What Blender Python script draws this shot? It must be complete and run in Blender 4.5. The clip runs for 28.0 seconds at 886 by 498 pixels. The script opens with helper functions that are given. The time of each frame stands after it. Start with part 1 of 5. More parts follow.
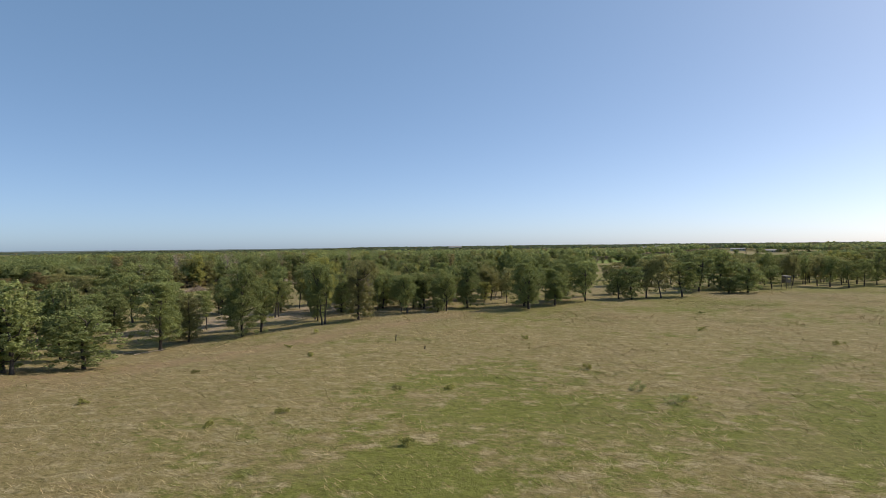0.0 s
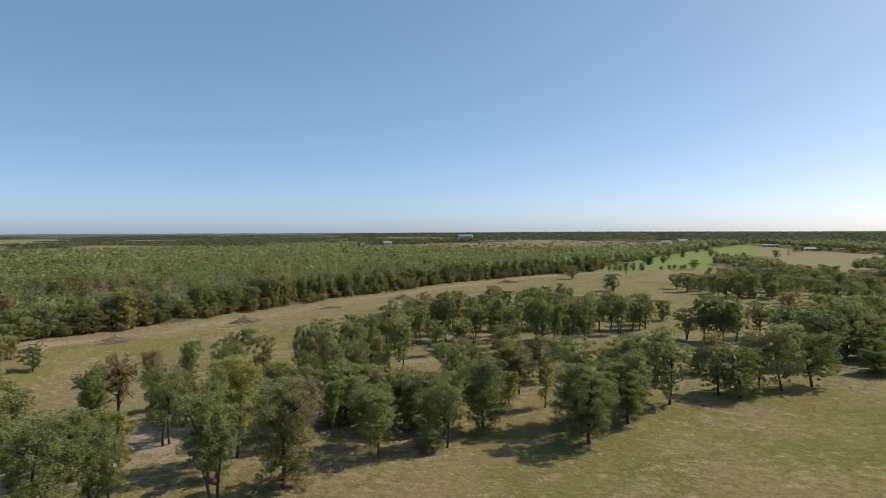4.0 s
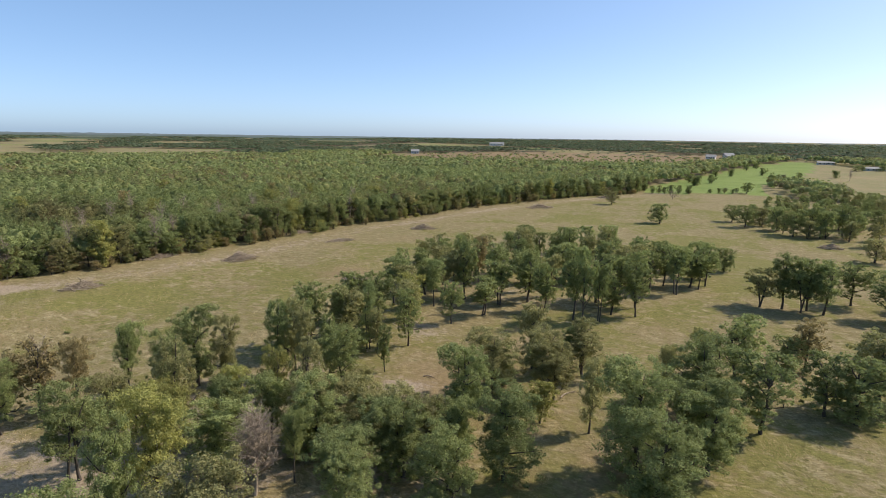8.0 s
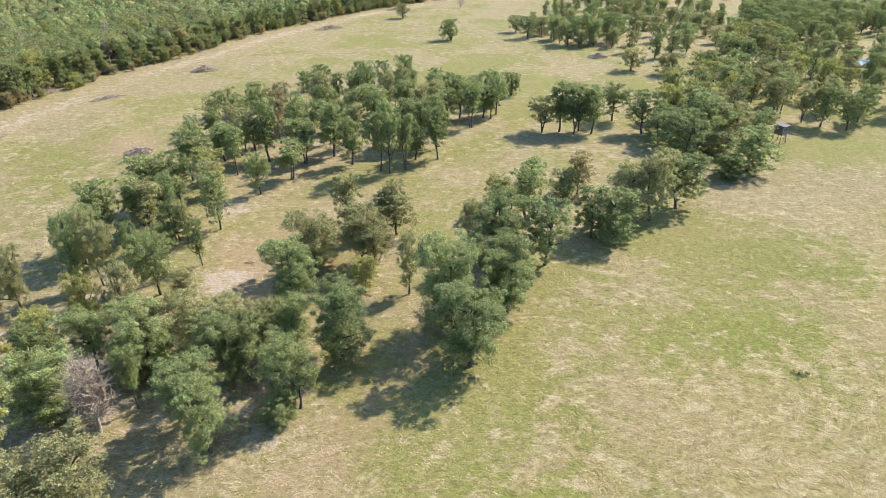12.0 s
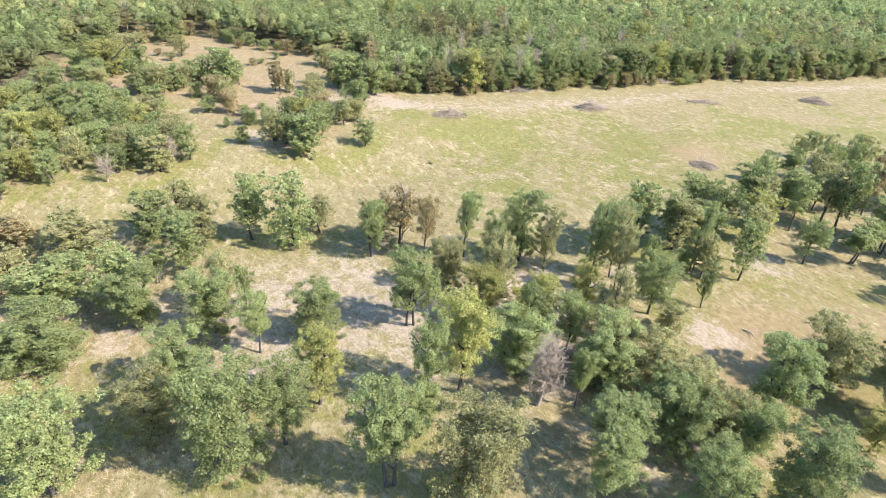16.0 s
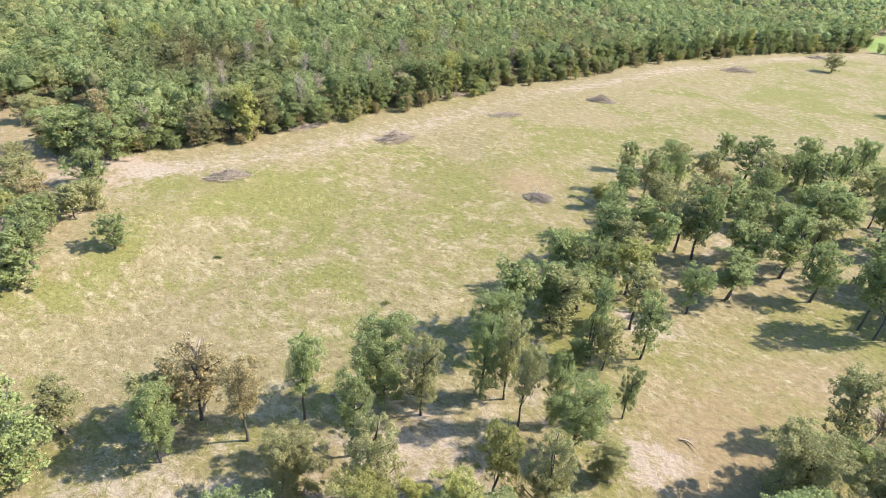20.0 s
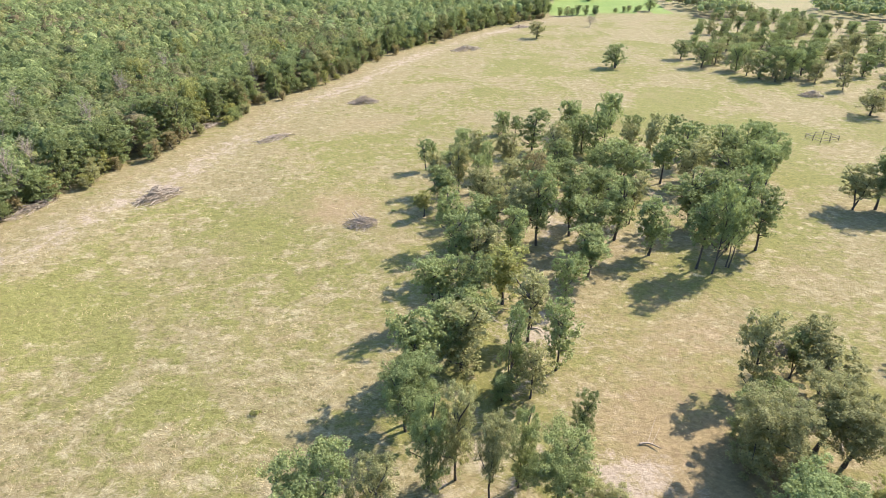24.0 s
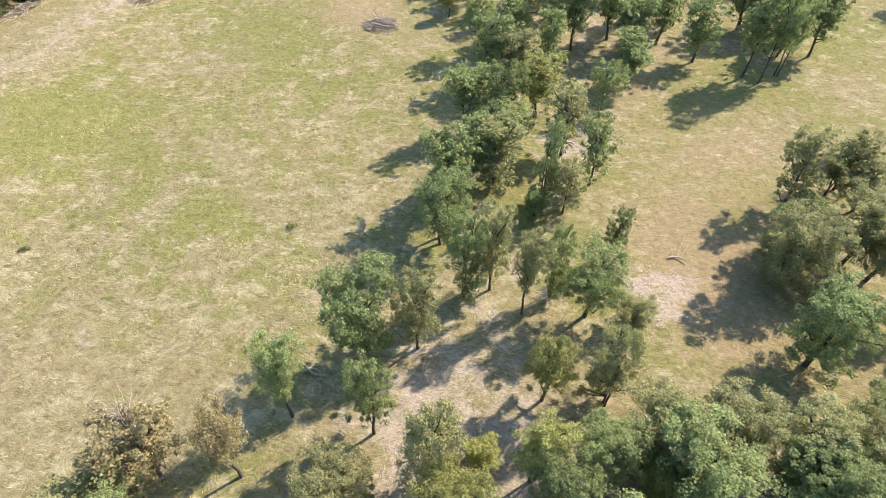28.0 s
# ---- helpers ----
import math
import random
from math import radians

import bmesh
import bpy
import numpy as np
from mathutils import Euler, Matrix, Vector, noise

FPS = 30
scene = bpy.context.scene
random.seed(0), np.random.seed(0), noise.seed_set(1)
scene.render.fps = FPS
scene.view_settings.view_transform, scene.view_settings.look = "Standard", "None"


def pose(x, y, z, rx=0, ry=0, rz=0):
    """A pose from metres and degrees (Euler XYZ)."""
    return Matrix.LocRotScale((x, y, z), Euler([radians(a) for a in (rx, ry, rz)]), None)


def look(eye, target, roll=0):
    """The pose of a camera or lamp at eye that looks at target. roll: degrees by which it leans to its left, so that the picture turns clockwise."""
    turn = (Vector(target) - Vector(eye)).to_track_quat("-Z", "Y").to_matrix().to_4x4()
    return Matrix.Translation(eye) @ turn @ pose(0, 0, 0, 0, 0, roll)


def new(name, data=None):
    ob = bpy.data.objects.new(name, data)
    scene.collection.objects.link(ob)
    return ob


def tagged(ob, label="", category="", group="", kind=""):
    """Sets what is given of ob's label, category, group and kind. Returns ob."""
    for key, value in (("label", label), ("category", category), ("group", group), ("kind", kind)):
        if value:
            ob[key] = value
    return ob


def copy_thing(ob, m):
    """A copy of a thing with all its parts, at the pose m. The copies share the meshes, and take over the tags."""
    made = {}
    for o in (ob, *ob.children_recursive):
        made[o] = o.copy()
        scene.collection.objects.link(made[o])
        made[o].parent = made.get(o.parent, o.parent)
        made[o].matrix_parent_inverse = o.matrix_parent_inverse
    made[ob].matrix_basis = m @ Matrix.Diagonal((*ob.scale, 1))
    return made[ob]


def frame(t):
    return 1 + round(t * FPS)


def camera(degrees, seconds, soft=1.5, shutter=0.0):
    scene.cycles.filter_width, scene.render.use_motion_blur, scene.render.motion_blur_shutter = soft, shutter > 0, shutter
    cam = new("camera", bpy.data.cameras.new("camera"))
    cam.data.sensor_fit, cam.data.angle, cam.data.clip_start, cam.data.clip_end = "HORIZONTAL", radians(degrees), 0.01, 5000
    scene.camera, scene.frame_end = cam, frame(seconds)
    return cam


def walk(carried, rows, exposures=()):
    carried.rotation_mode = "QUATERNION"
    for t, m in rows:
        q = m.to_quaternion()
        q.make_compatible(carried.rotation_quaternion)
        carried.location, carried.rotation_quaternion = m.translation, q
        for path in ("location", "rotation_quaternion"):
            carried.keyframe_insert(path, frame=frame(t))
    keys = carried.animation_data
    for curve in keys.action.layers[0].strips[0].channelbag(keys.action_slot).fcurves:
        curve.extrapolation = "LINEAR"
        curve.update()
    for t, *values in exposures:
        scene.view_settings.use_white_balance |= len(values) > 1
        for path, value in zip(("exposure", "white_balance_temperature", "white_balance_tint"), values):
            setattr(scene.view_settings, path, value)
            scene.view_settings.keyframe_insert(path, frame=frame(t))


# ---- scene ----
cam = camera(74.0, 28.0, 0.8)
PATH = [
    (0, (17.78, -68.89, 12.23), (12.174, -49.688, 12.156), -0.64),
    (0.5, (17.02, -63.93, 13.17), (11.274, -44.776, 13.155), -0.72),
    (1, (15.74, -58.35, 14.58), (9.922, -39.213, 14.549), -0.87),
    (1.5, (14.40, -52.60, 15.95), (8.518, -33.489, 15.946), -1.04),
    (2, (12.77, -46.45, 17.49), (6.860, -27.347, 17.506), -1.20),
    (2.5, (10.72, -39.77, 19.56), (4.824, -20.661, 19.499), -0.91),
    (4.5, (4.16, -17.83, 24.61), (-1.794, 1.216, 23.303), -0.20),
    (5, (2.65, -12.68, 24.98), (-3.301, 6.260, 22.559), -0.16),
    (5.5, (1.39, -8.20, 25.38), (-4.602, 10.562, 21.897), -0.00),
    (6, (0.37, -4.38, 25.75), (-5.734, 14.292, 22.007), 0.14),
    (6.5, (-0.19, -1.87, 26.17), (-6.524, 16.724, 22.416), 0.13),
    (7, (-0.09, -0.66, 26.88), (-6.664, 17.844, 23.075), 0.39),
    (7.5, (-0.01, -0.18, 27.98), (-6.689, 18.289, 24.198), 0.75),
    (8, (0.13, 0.05, 29.19), (-6.628, 18.492, 25.386), 0.79),
    (8.5, (0.07, 0.16, 30.57), (-6.632, 18.438, 26.000), 0.95),
    (9, (0.26, 0.38, 32.03), (-5.797, 18.649, 26.581), 0.97),
    (9.5, (0.25, 0.56, 33.08), (-3.453, 19.164, 26.732), 0.58),
    (10, (0.06, 0.75, 33.70), (-1.266, 19.342, 26.459), -0.03),
    (10.5, (-0.03, 0.78, 34.16), (-0.587, 19.041, 26.008), -0.25),
    (11, (-0.11, 0.79, 35.12), (-0.347, 18.611, 26.045), -0.41),
    (11.5, (-0.18, 1.01, 35.84), (-0.235, 18.539, 26.221), -0.46),
    (13.5, (-0.56, -0.10, 39.32), (-7.478, 15.817, 29.380), 0.72),
    (14, (-0.58, 0.84, 38.89), (-13.255, 12.550, 28.772), 3.45),
    (14.5, (-0.58, 1.51, 38.97), (-14.117, 12.133, 28.778), 3.86),
    (15, (-1.16, 2.15, 38.97), (-14.760, 12.643, 28.731), 3.94),
    (15.5, (-2.10, 3.23, 38.85), (-15.767, 13.696, 28.655), 3.97),
    (16, (-3.86, 4.54, 38.79), (-17.562, 14.968, 28.610), 4.00),
    (16.5, (-5.78, 6.25, 38.90), (-18.969, 17.366, 28.773), 3.81),
    (17, (-8.32, 8.01, 39.31), (-20.979, 19.736, 29.190), 3.84),
    (17.5, (-11.12, 10.05, 39.54), (-23.584, 21.967, 29.412), 4.13),
    (18, (-14.22, 12.24, 39.49), (-26.560, 24.281, 29.343), 4.40),
    (18.5, (-17.26, 14.20, 39.54), (-29.407, 26.420, 29.385), 4.76),
    (19, (-20.16, 16.07, 39.66), (-31.613, 28.980, 29.556), 4.76),
    (19.5, (-23.12, 17.61, 39.56), (-33.451, 31.503, 29.545), 4.84),
    (20, (-25.68, 19.12, 39.44), (-34.362, 34.181, 29.549), 4.23),
    (20.5, (-28.13, 20.86, 38.68), (-34.887, 36.962, 28.935), 2.97),
    (21, (-30.40, 21.72, 38.52), (-35.665, 38.420, 28.859), 2.27),
    (21.5, (-32.50, 22.60, 38.34), (-36.877, 39.582, 28.715), 1.80),
    (22, (-34.47, 23.49, 38.22), (-38.038, 40.667, 28.622), 1.47),
    (22.5, (-35.94, 24.37, 38.16), (-38.699, 41.706, 28.570), 0.97),
    (24.5, (-40.63, 27.01, 38.57), (-41.592, 44.505, 28.926), -0.08),
    (25, (-41.37, 27.37, 38.24), (-42.269, 44.777, 28.427), -0.45),
    (25.5, (-41.65, 27.52, 38.28), (-42.460, 43.708, 26.558), -0.73),
    (26, (-41.84, 27.52, 38.13), (-42.580, 42.442, 24.834), -0.59),
    (26.5, (-41.84, 27.63, 38.18), (-42.658, 41.357, 23.659), -0.46),
    (27, (-41.86, 27.74, 38.27), (-42.836, 41.240, 23.546), -0.47),
    (27.5, (-41.87, 27.76, 38.39), (-42.981, 41.228, 23.643), -0.41),
    (28, (-41.88, 27.79, 38.53), (-43.075, 41.217, 23.757), -0.41),
]
EXPOSURES = [(0, -0.17), (4.5, -0.17), (6, -0.05), (7, 0.05), (8, 0.16), (9.5, 0.45), (10.5, 0.78), (11.5, 1.03), (13.5, 1.38), (14.5, 1.48), (17, 1.40), (20, 1.32), (25, 1.25), (28, 1.24)]
walk(cam, [(t, look(eye, target, roll)) for t, eye, target, roll in PATH], [(t, stops, float(np.interp(t, [5, 8, 13, 16, 20, 25, 28], [7400, 7150, 6430, 6430, 6530, 6680, 6730])), float(np.interp(t, [8, 13], [12.5, 13.0]))) for t, stops in EXPOSURES])

# ---- daylight ----
SUN_TURN, SUN_HEIGHT = radians(53), radians(42)   # from +y towards +x, above the horizon
world = bpy.data.worlds.new("sky")
scene.world = world
world.use_nodes = True
sky = world.node_tree.nodes.new("ShaderNodeTexSky")
sky.sky_type, sky.sun_disc = "NISHITA", False
sky.sun_elevation, sky.sun_rotation = SUN_HEIGHT, SUN_TURN
sky.altitude, sky.air_density, sky.dust_density, sky.ozone_density = 300, 0.5, 1.2, 3.0
world.node_tree.links.new(sky.outputs[0], world.node_tree.nodes["Background"].inputs[0])
air = world.node_tree.nodes["Background"]
air.inputs[1].default_value = 0.140
blue = world.node_tree.nodes.new("ShaderNodeBackground")   # clear autumn blue between the sun's haze
blue.inputs[0].default_value, blue.inputs[1].default_value = (0.20, 0.50, 0.90, 1), 0.325
both = world.node_tree.nodes.new("ShaderNodeAddShader")
for k, node in enumerate((air, blue)):
    world.node_tree.links.new(node.outputs[0], both.inputs[k])
world.node_tree.links.new(both.outputs[0], world.node_tree.nodes["World Output"].inputs[0])
sun = new("sun", bpy.data.lights.new("sun", "SUN"))
sun.data.energy, sun.data.angle, sun.data.color = 4.8, radians(0.53), (1.0, 0.955, 0.890)
toward = Vector((math.sin(SUN_TURN) * math.cos(SUN_HEIGHT), math.cos(SUN_TURN) * math.cos(SUN_HEIGHT), math.sin(SUN_HEIGHT)))
sun.matrix_world = look(toward * 200, (0, 0, 0))

# ---- materials ----
class Nodes:
    """A node material under construction, with short calls for the nodes used here."""

    def __init__(self, name):
        self.mat = bpy.data.materials.new(name)
        self.mat.use_nodes = True
        self.tree = self.mat.node_tree
        self.tree.nodes.clear()
        self.out = self.add("ShaderNodeOutputMaterial")

    def add(self, kind):
        return self.tree.nodes.new(kind)

    def link(self, a, b):
        if isinstance(a, (int, float)):
            b.default_value = a
        elif isinstance(a, tuple):
            b.default_value = (*a, 1) if len(a) == 3 and b.type == "RGBA" else a
        else:
            self.tree.links.new(a, b)

    def coords(self, stretch=(1, 1, 1), turn=0.0):
        place = self.add("ShaderNodeMapping")
        self.link(self.add("ShaderNodeTexCoord").outputs["Object"], place.inputs["Vector"])
        place.inputs["Scale"].default_value = stretch
        place.inputs["Rotation"].default_value = (0, 0, turn)
        return place.outputs[0]

    def swirl(self, scale, amount):
        """Place shifted by a slow noise, so that streaks bend."""
        node = self.add("ShaderNodeTexNoise")
        self.link(self.coords(), node.inputs["Vector"])
        node.inputs["Scale"].default_value, node.inputs["Detail"].default_value = scale, 2.0
        push = self.add("ShaderNodeVectorMath")
        push.operation = "MULTIPLY_ADD"
        self.link(node.outputs["Color"], push.inputs[0])
        push.inputs[1].default_value = (amount, amount, 0)
        self.link(self.coords(), push.inputs[2])
        return push.outputs[0]

    def turned(self, where, stretch, turn):
        place = self.add("ShaderNodeMapping")
        self.link(where, place.inputs["Vector"])
        place.inputs["Scale"].default_value, place.inputs["Rotation"].default_value = stretch, (0, 0, turn)
        return place.outputs[0]

    def noise(self, scale, detail=4.0, rough=0.55, where=None, warp=0.0):
        node = self.add("ShaderNodeTexNoise")
        self.link(where if where is not None else self.coords(), node.inputs["Vector"])
        node.inputs["Scale"].default_value, node.inputs["Detail"].default_value = scale, detail
        node.inputs["Roughness"].default_value, node.inputs["Distortion"].default_value = rough, warp
        return node.outputs["Fac"]

    def ramp(self, value, low, high, a=0.0, b=1.0):
        node = self.add("ShaderNodeMapRange")
        for v, socket in zip((value, low, high, a, b), node.inputs):
            self.link(v, socket)
        return node.outputs[0]

    def math(self, how, a, b=0.0):
        node = self.add("ShaderNodeMath")
        node.operation = how
        self.link(a, node.inputs[0]), self.link(b, node.inputs[1])
        return node.outputs[0]

    def mix(self, factor, a, b, how="MIX"):
        node = self.add("ShaderNodeMix")
        node.data_type, node.blend_type = "RGBA", how
        self.link(factor, node.inputs["Factor"]), self.link(a, node.inputs[6]), self.link(b, node.inputs[7])
        return node.outputs[2]

    def bump(self, height, strength, distance):
        node = self.add("ShaderNodeBump")
        self.link(height, node.inputs["Height"])
        node.inputs["Strength"].default_value, node.inputs["Distance"].default_value = strength, distance
        return node.outputs[0]

    def attribute(self, name):
        node = self.add("ShaderNodeAttribute")
        node.attribute_name = name
        split = self.add("ShaderNodeSeparateColor")
        self.link(node.outputs["Color"], split.inputs[0])
        return split.outputs

    def plain(self, colour, roughness=0.8, metallic=0.0, normal=None, specular=0.3):
        node = self.add("ShaderNodeBsdfPrincipled")
        self.link(colour, node.inputs["Base Color"]), self.link(roughness, node.inputs["Roughness"])
        node.inputs["Metallic"].default_value, node.inputs["Specular IOR Level"].default_value = metallic, specular
        if normal is not None:
            self.link(normal, node.inputs["Normal"])
        self.link(node.outputs[0], self.out.inputs[0])
        return self.mat


def leaf_material(name, dark, light, patch=0.0, other=(0.1, 0.1, 0.03)):
    """Leaves: colour by tree and by leaf, part of the light going through them."""
    n = Nodes(name)
    by_tree = n.add("ShaderNodeObjectInfo").outputs["Random"]
    by_leaf = n.add("ShaderNodeNewGeometry").outputs["Random Per Island"]
    c = n.mix(by_leaf, dark, light)
    tone = n.ramp(by_tree, 0, 1, 0.80, 1.16)
    if patch:
        own = n.attribute("tree")
        c = n.mix(own[1], c, other)
        c = n.mix(own[2], c, (0.235, 0.160, 0.105))
        tone = n.ramp(own[0], 0, 1, 0.70, 1.10)
        far = n.noise(patch * 0.11, 3, 0.6)
        c = n.mix(n.ramp(far, 0.60, 0.72), c, (0.165, 0.135, 0.068))
    else:
        c = n.mix(n.ramp(n.noise(0.9, 3, 0.6), 0.35, 0.7, 0.0, 0.35), c, other)
    tone = n.math("MULTIPLY", tone, n.ramp(n.noise(1.9 if patch else 3.0, 5, 0.8), 0.34, 0.66, *((0.64, 1.34) if patch else (0.54, 1.42))))
    shade = n.add("ShaderNodeVectorMath")
    shade.operation = "SCALE"
    n.link(c, shade.inputs[0]), n.link(tone, shade.inputs["Scale"])
    c = shade.outputs[0]
    face = n.add("ShaderNodeBsdfPrincipled")
    n.link(c, face.inputs["Base Color"])
    face.inputs["Roughness"].default_value, face.inputs["Specular IOR Level"].default_value = 0.7, 0.06
    if patch:
        n.link(n.bump(n.noise(1.6, 4, 0.75), 0.9, 0.6), face.inputs["Normal"])
    through_leaf = n.add("ShaderNodeBsdfTranslucent")
    n.link(n.mix(1.0, c, (1.05, 1.08, 0.88), "MULTIPLY"), through_leaf.inputs[0])
    both = n.add("ShaderNodeMixShader")
    both.inputs[0].default_value = 0.46
    n.link(face.outputs[0], both.inputs[1]), n.link(through_leaf.outputs[0], both.inputs[2])
    n.link(both.outputs[0], n.out.inputs[0])
    return n.mat


LEAF = {
    "g": leaf_material("green_oak_leaves", (0.232, 0.270, 0.112), (0.339, 0.367, 0.153)),
    "d": leaf_material("dark_oak_leaves", (0.198, 0.235, 0.100), (0.290, 0.322, 0.132), 0.0, (0.263, 0.285, 0.116)),
    "o": leaf_material("olive_leaves", (0.256, 0.254, 0.116), (0.364, 0.343, 0.155), 0.0, (0.339, 0.289, 0.141)),
    "y": leaf_material("yellow_green_leaves", (0.264, 0.271, 0.096), (0.377, 0.364, 0.126), 0.0, (0.377, 0.319, 0.108)),
    "b": leaf_material("browning_leaves", (0.284, 0.219, 0.114), (0.399, 0.316, 0.163), 0.0, (0.263, 0.247, 0.108)),
}
WOODS = leaf_material("forest_leaves", (0.218, 0.264, 0.111), (0.347, 0.385, 0.161), 0.14, (0.374, 0.349, 0.134))
# distant woods: haze and canopy shade put into a darker, bluer leaf colour
HAZED_WOODS = leaf_material("hazed_far_leaves", (0.090, 0.124, 0.072), (0.142, 0.182, 0.104), 0.14, (0.150, 0.160, 0.086))


def bark_material(name, dark, light):
    n = Nodes(name)
    grain = n.noise(9.0, 5, 0.65, n.coords((1, 1, 0.18)))
    stain = n.noise(0.8, 3)
    c = n.mix(n.ramp(grain, 0.3, 0.7), dark, light)
    c = n.mix(n.ramp(stain, 0.5, 0.75, 0.0, 0.4), c, tuple(0.7 * v for v in light))
    return n.plain(c, 0.92, normal=n.bump(grain, 0.7, 0.05))


BARK = bark_material("oak_bark", (0.035, 0.029, 0.024), (0.120, 0.100, 0.082))
DEADWOOD = bark_material("weathered_deadwood", (0.20, 0.150, 0.106), (0.45, 0.365, 0.275))


def ground_material():
    """Dry hay meadow: matted straw and green shoots, bare pale soil, litter under trees, pasture further off."""
    n = Nodes("meadow_ground")
    one, two = n.attribute("cover"), n.attribute("land")
    green, bare, rust = one[0], one[1], one[2]
    ripe = n.add("ShaderNodeAttribute")
    ripe.attribute_name = "cover"
    ripe = ripe.outputs["Alpha"]
    floor, pasture, tan = two[0], two[1], two[2]
    wide = n.noise(0.045, 5, 0.6, warp=0.6)
    mid = n.noise(0.42, 7, 0.7, warp=0.4)
    lay = n.noise(0.48, 8, 0.70, n.coords((1.0, 1.7, 1.0), 1.1), 0.35)
    swath = n.noise(0.55, 6, 0.7, n.coords((0.35, 1.6, 1.0), -1.1), 0.3)
    fine = n.noise(4.2, 8, 0.78, n.coords((1.0, 1.5, 1.0), -0.5), 0.5)
    grit = n.noise(16.0, 3, 0.7)
    bent = n.swirl(0.22, 13.0)
    comb = n.noise(2.6, 4, 0.68, n.turned(bent, (0.38, 2.2, 1.0), 1.15), 0.3)
    hair = n.math("ADD", n.math("MULTIPLY", fine, 0.40), n.math("ADD", n.math("MULTIPLY", grit, 0.20), n.math("MULTIPLY", comb, 0.40)))
    matted = n.math("ADD", n.math("MULTIPLY", lay, 0.55), n.math("ADD", n.math("MULTIPLY", swath, 0.15), n.math("MULTIPLY", hair, 0.30)))
    straw = n.mix(n.ramp(hair, 0.37, 0.63), (0.158, 0.122, 0.054), (0.298, 0.244, 0.126))
    straw = n.mix(ripe, straw, n.mix(n.ramp(hair, 0.37, 0.63), (0.137, 0.108, 0.039), (0.312, 0.258, 0.116)))
    straw = n.mix(n.ramp(matted, 0.50, 0.585, 0.0, 0.72), straw, n.mix(n.ramp(comb, 0.36, 0.64), (0.330, 0.272, 0.150), (0.438, 0.378, 0.234)))
    straw = n.mix(n.ramp(swath, 0.52, 0.68, 0.0, 0.40), straw, (0.225, 0.150, 0.078))
    shoots = n.mix(n.ramp(hair, 0.37, 0.63), (0.122, 0.116, 0.030), (0.236, 0.220, 0.074))
    shoots = n.mix(ripe, shoots, n.mix(n.ramp(hair, 0.37, 0.63), (0.088, 0.099, 0.018), (0.202, 0.212, 0.050)))
    much = n.math("ADD", n.math("MULTIPLY", n.math("SUBTRACT", wide, 0.5), 2.6), n.math("MULTIPLY", n.math("SUBTRACT", mid, 0.5), 1.9))
    much = n.math("ADD", n.math("ADD", much, n.math("MULTIPLY", n.math("SUBTRACT", matted, 0.49), -2.2)), green)
    c = n.mix(n.ramp(much, 0.36, 0.64, 0.0, 0.95), straw, shoots)
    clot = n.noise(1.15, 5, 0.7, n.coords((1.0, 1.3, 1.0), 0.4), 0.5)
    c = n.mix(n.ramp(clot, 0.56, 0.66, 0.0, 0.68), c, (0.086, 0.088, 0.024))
    blush = n.noise(0.085, 6, 0.68, warp=0.5)
    c = n.mix(n.ramp(blush, 0.50, 0.66, 0.0, 0.40), c, n.mix(hair, (0.175, 0.122, 0.062), (0.335, 0.256, 0.146)))
    c = n.mix(n.math("MULTIPLY", n.ramp(n.math("ADD", rust, n.math("MULTIPLY", n.math("SUBTRACT", mid, 0.5), 2.4)), 0.35, 0.95), 0.7), c, n.mix(hair, (0.198, 0.126, 0.070), (0.360, 0.252, 0.154)))
    soil = n.mix(n.ramp(hair, 0.37, 0.63), (0.270, 0.206, 0.146), (0.430, 0.346, 0.258))
    worn = n.math("ADD", n.math("MULTIPLY", n.math("SUBTRACT", mid, 0.5), 3.0), n.math("MULTIPLY", n.math("SUBTRACT", hair, 0.5), 2.4))
    c = n.mix(n.ramp(n.math("ADD", bare, worn), 0.46, 0.86, 0.0, 0.9), c, soil)
    litter = n.mix(n.ramp(mid, 0.35, 0.65), (0.085, 0.070, 0.040), (0.20, 0.16, 0.095))
    c = n.mix(n.ramp(n.math("ADD", floor, n.math("MULTIPLY", n.math("SUBTRACT", mid, 0.5), 0.6)), 0.35, 0.7), c, litter)
    c = n.mix(n.ramp(pasture, 0.2, 0.8), c, n.mix(n.ramp(wide, 0.3, 0.7), (0.150, 0.212, 0.052), (0.215, 0.262, 0.076)))
    c = n.mix(n.ramp(tan, 0.2, 0.8), c, n.mix(n.ramp(wide, 0.35, 0.65), (0.280, 0.220, 0.118), (0.215, 0.200, 0.090)))
    # low spots between tussocks darkened: their shade is put into the ground colour
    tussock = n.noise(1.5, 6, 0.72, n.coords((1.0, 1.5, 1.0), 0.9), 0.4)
    tussock_shade = n.add("ShaderNodeVectorMath")
    tussock_shade.operation = "SCALE"
    n.link(c, tussock_shade.inputs[0]), n.link(n.ramp(tussock, 0.34, 0.64, 0.66, 1.04), tussock_shade.inputs["Scale"])
    c = tussock_shade.outputs[0]
    height = n.math("ADD", n.math("MULTIPLY", hair, 0.9), n.math("MULTIPLY", tussock, 0.9))
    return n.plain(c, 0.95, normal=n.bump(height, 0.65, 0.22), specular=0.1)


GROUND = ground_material()


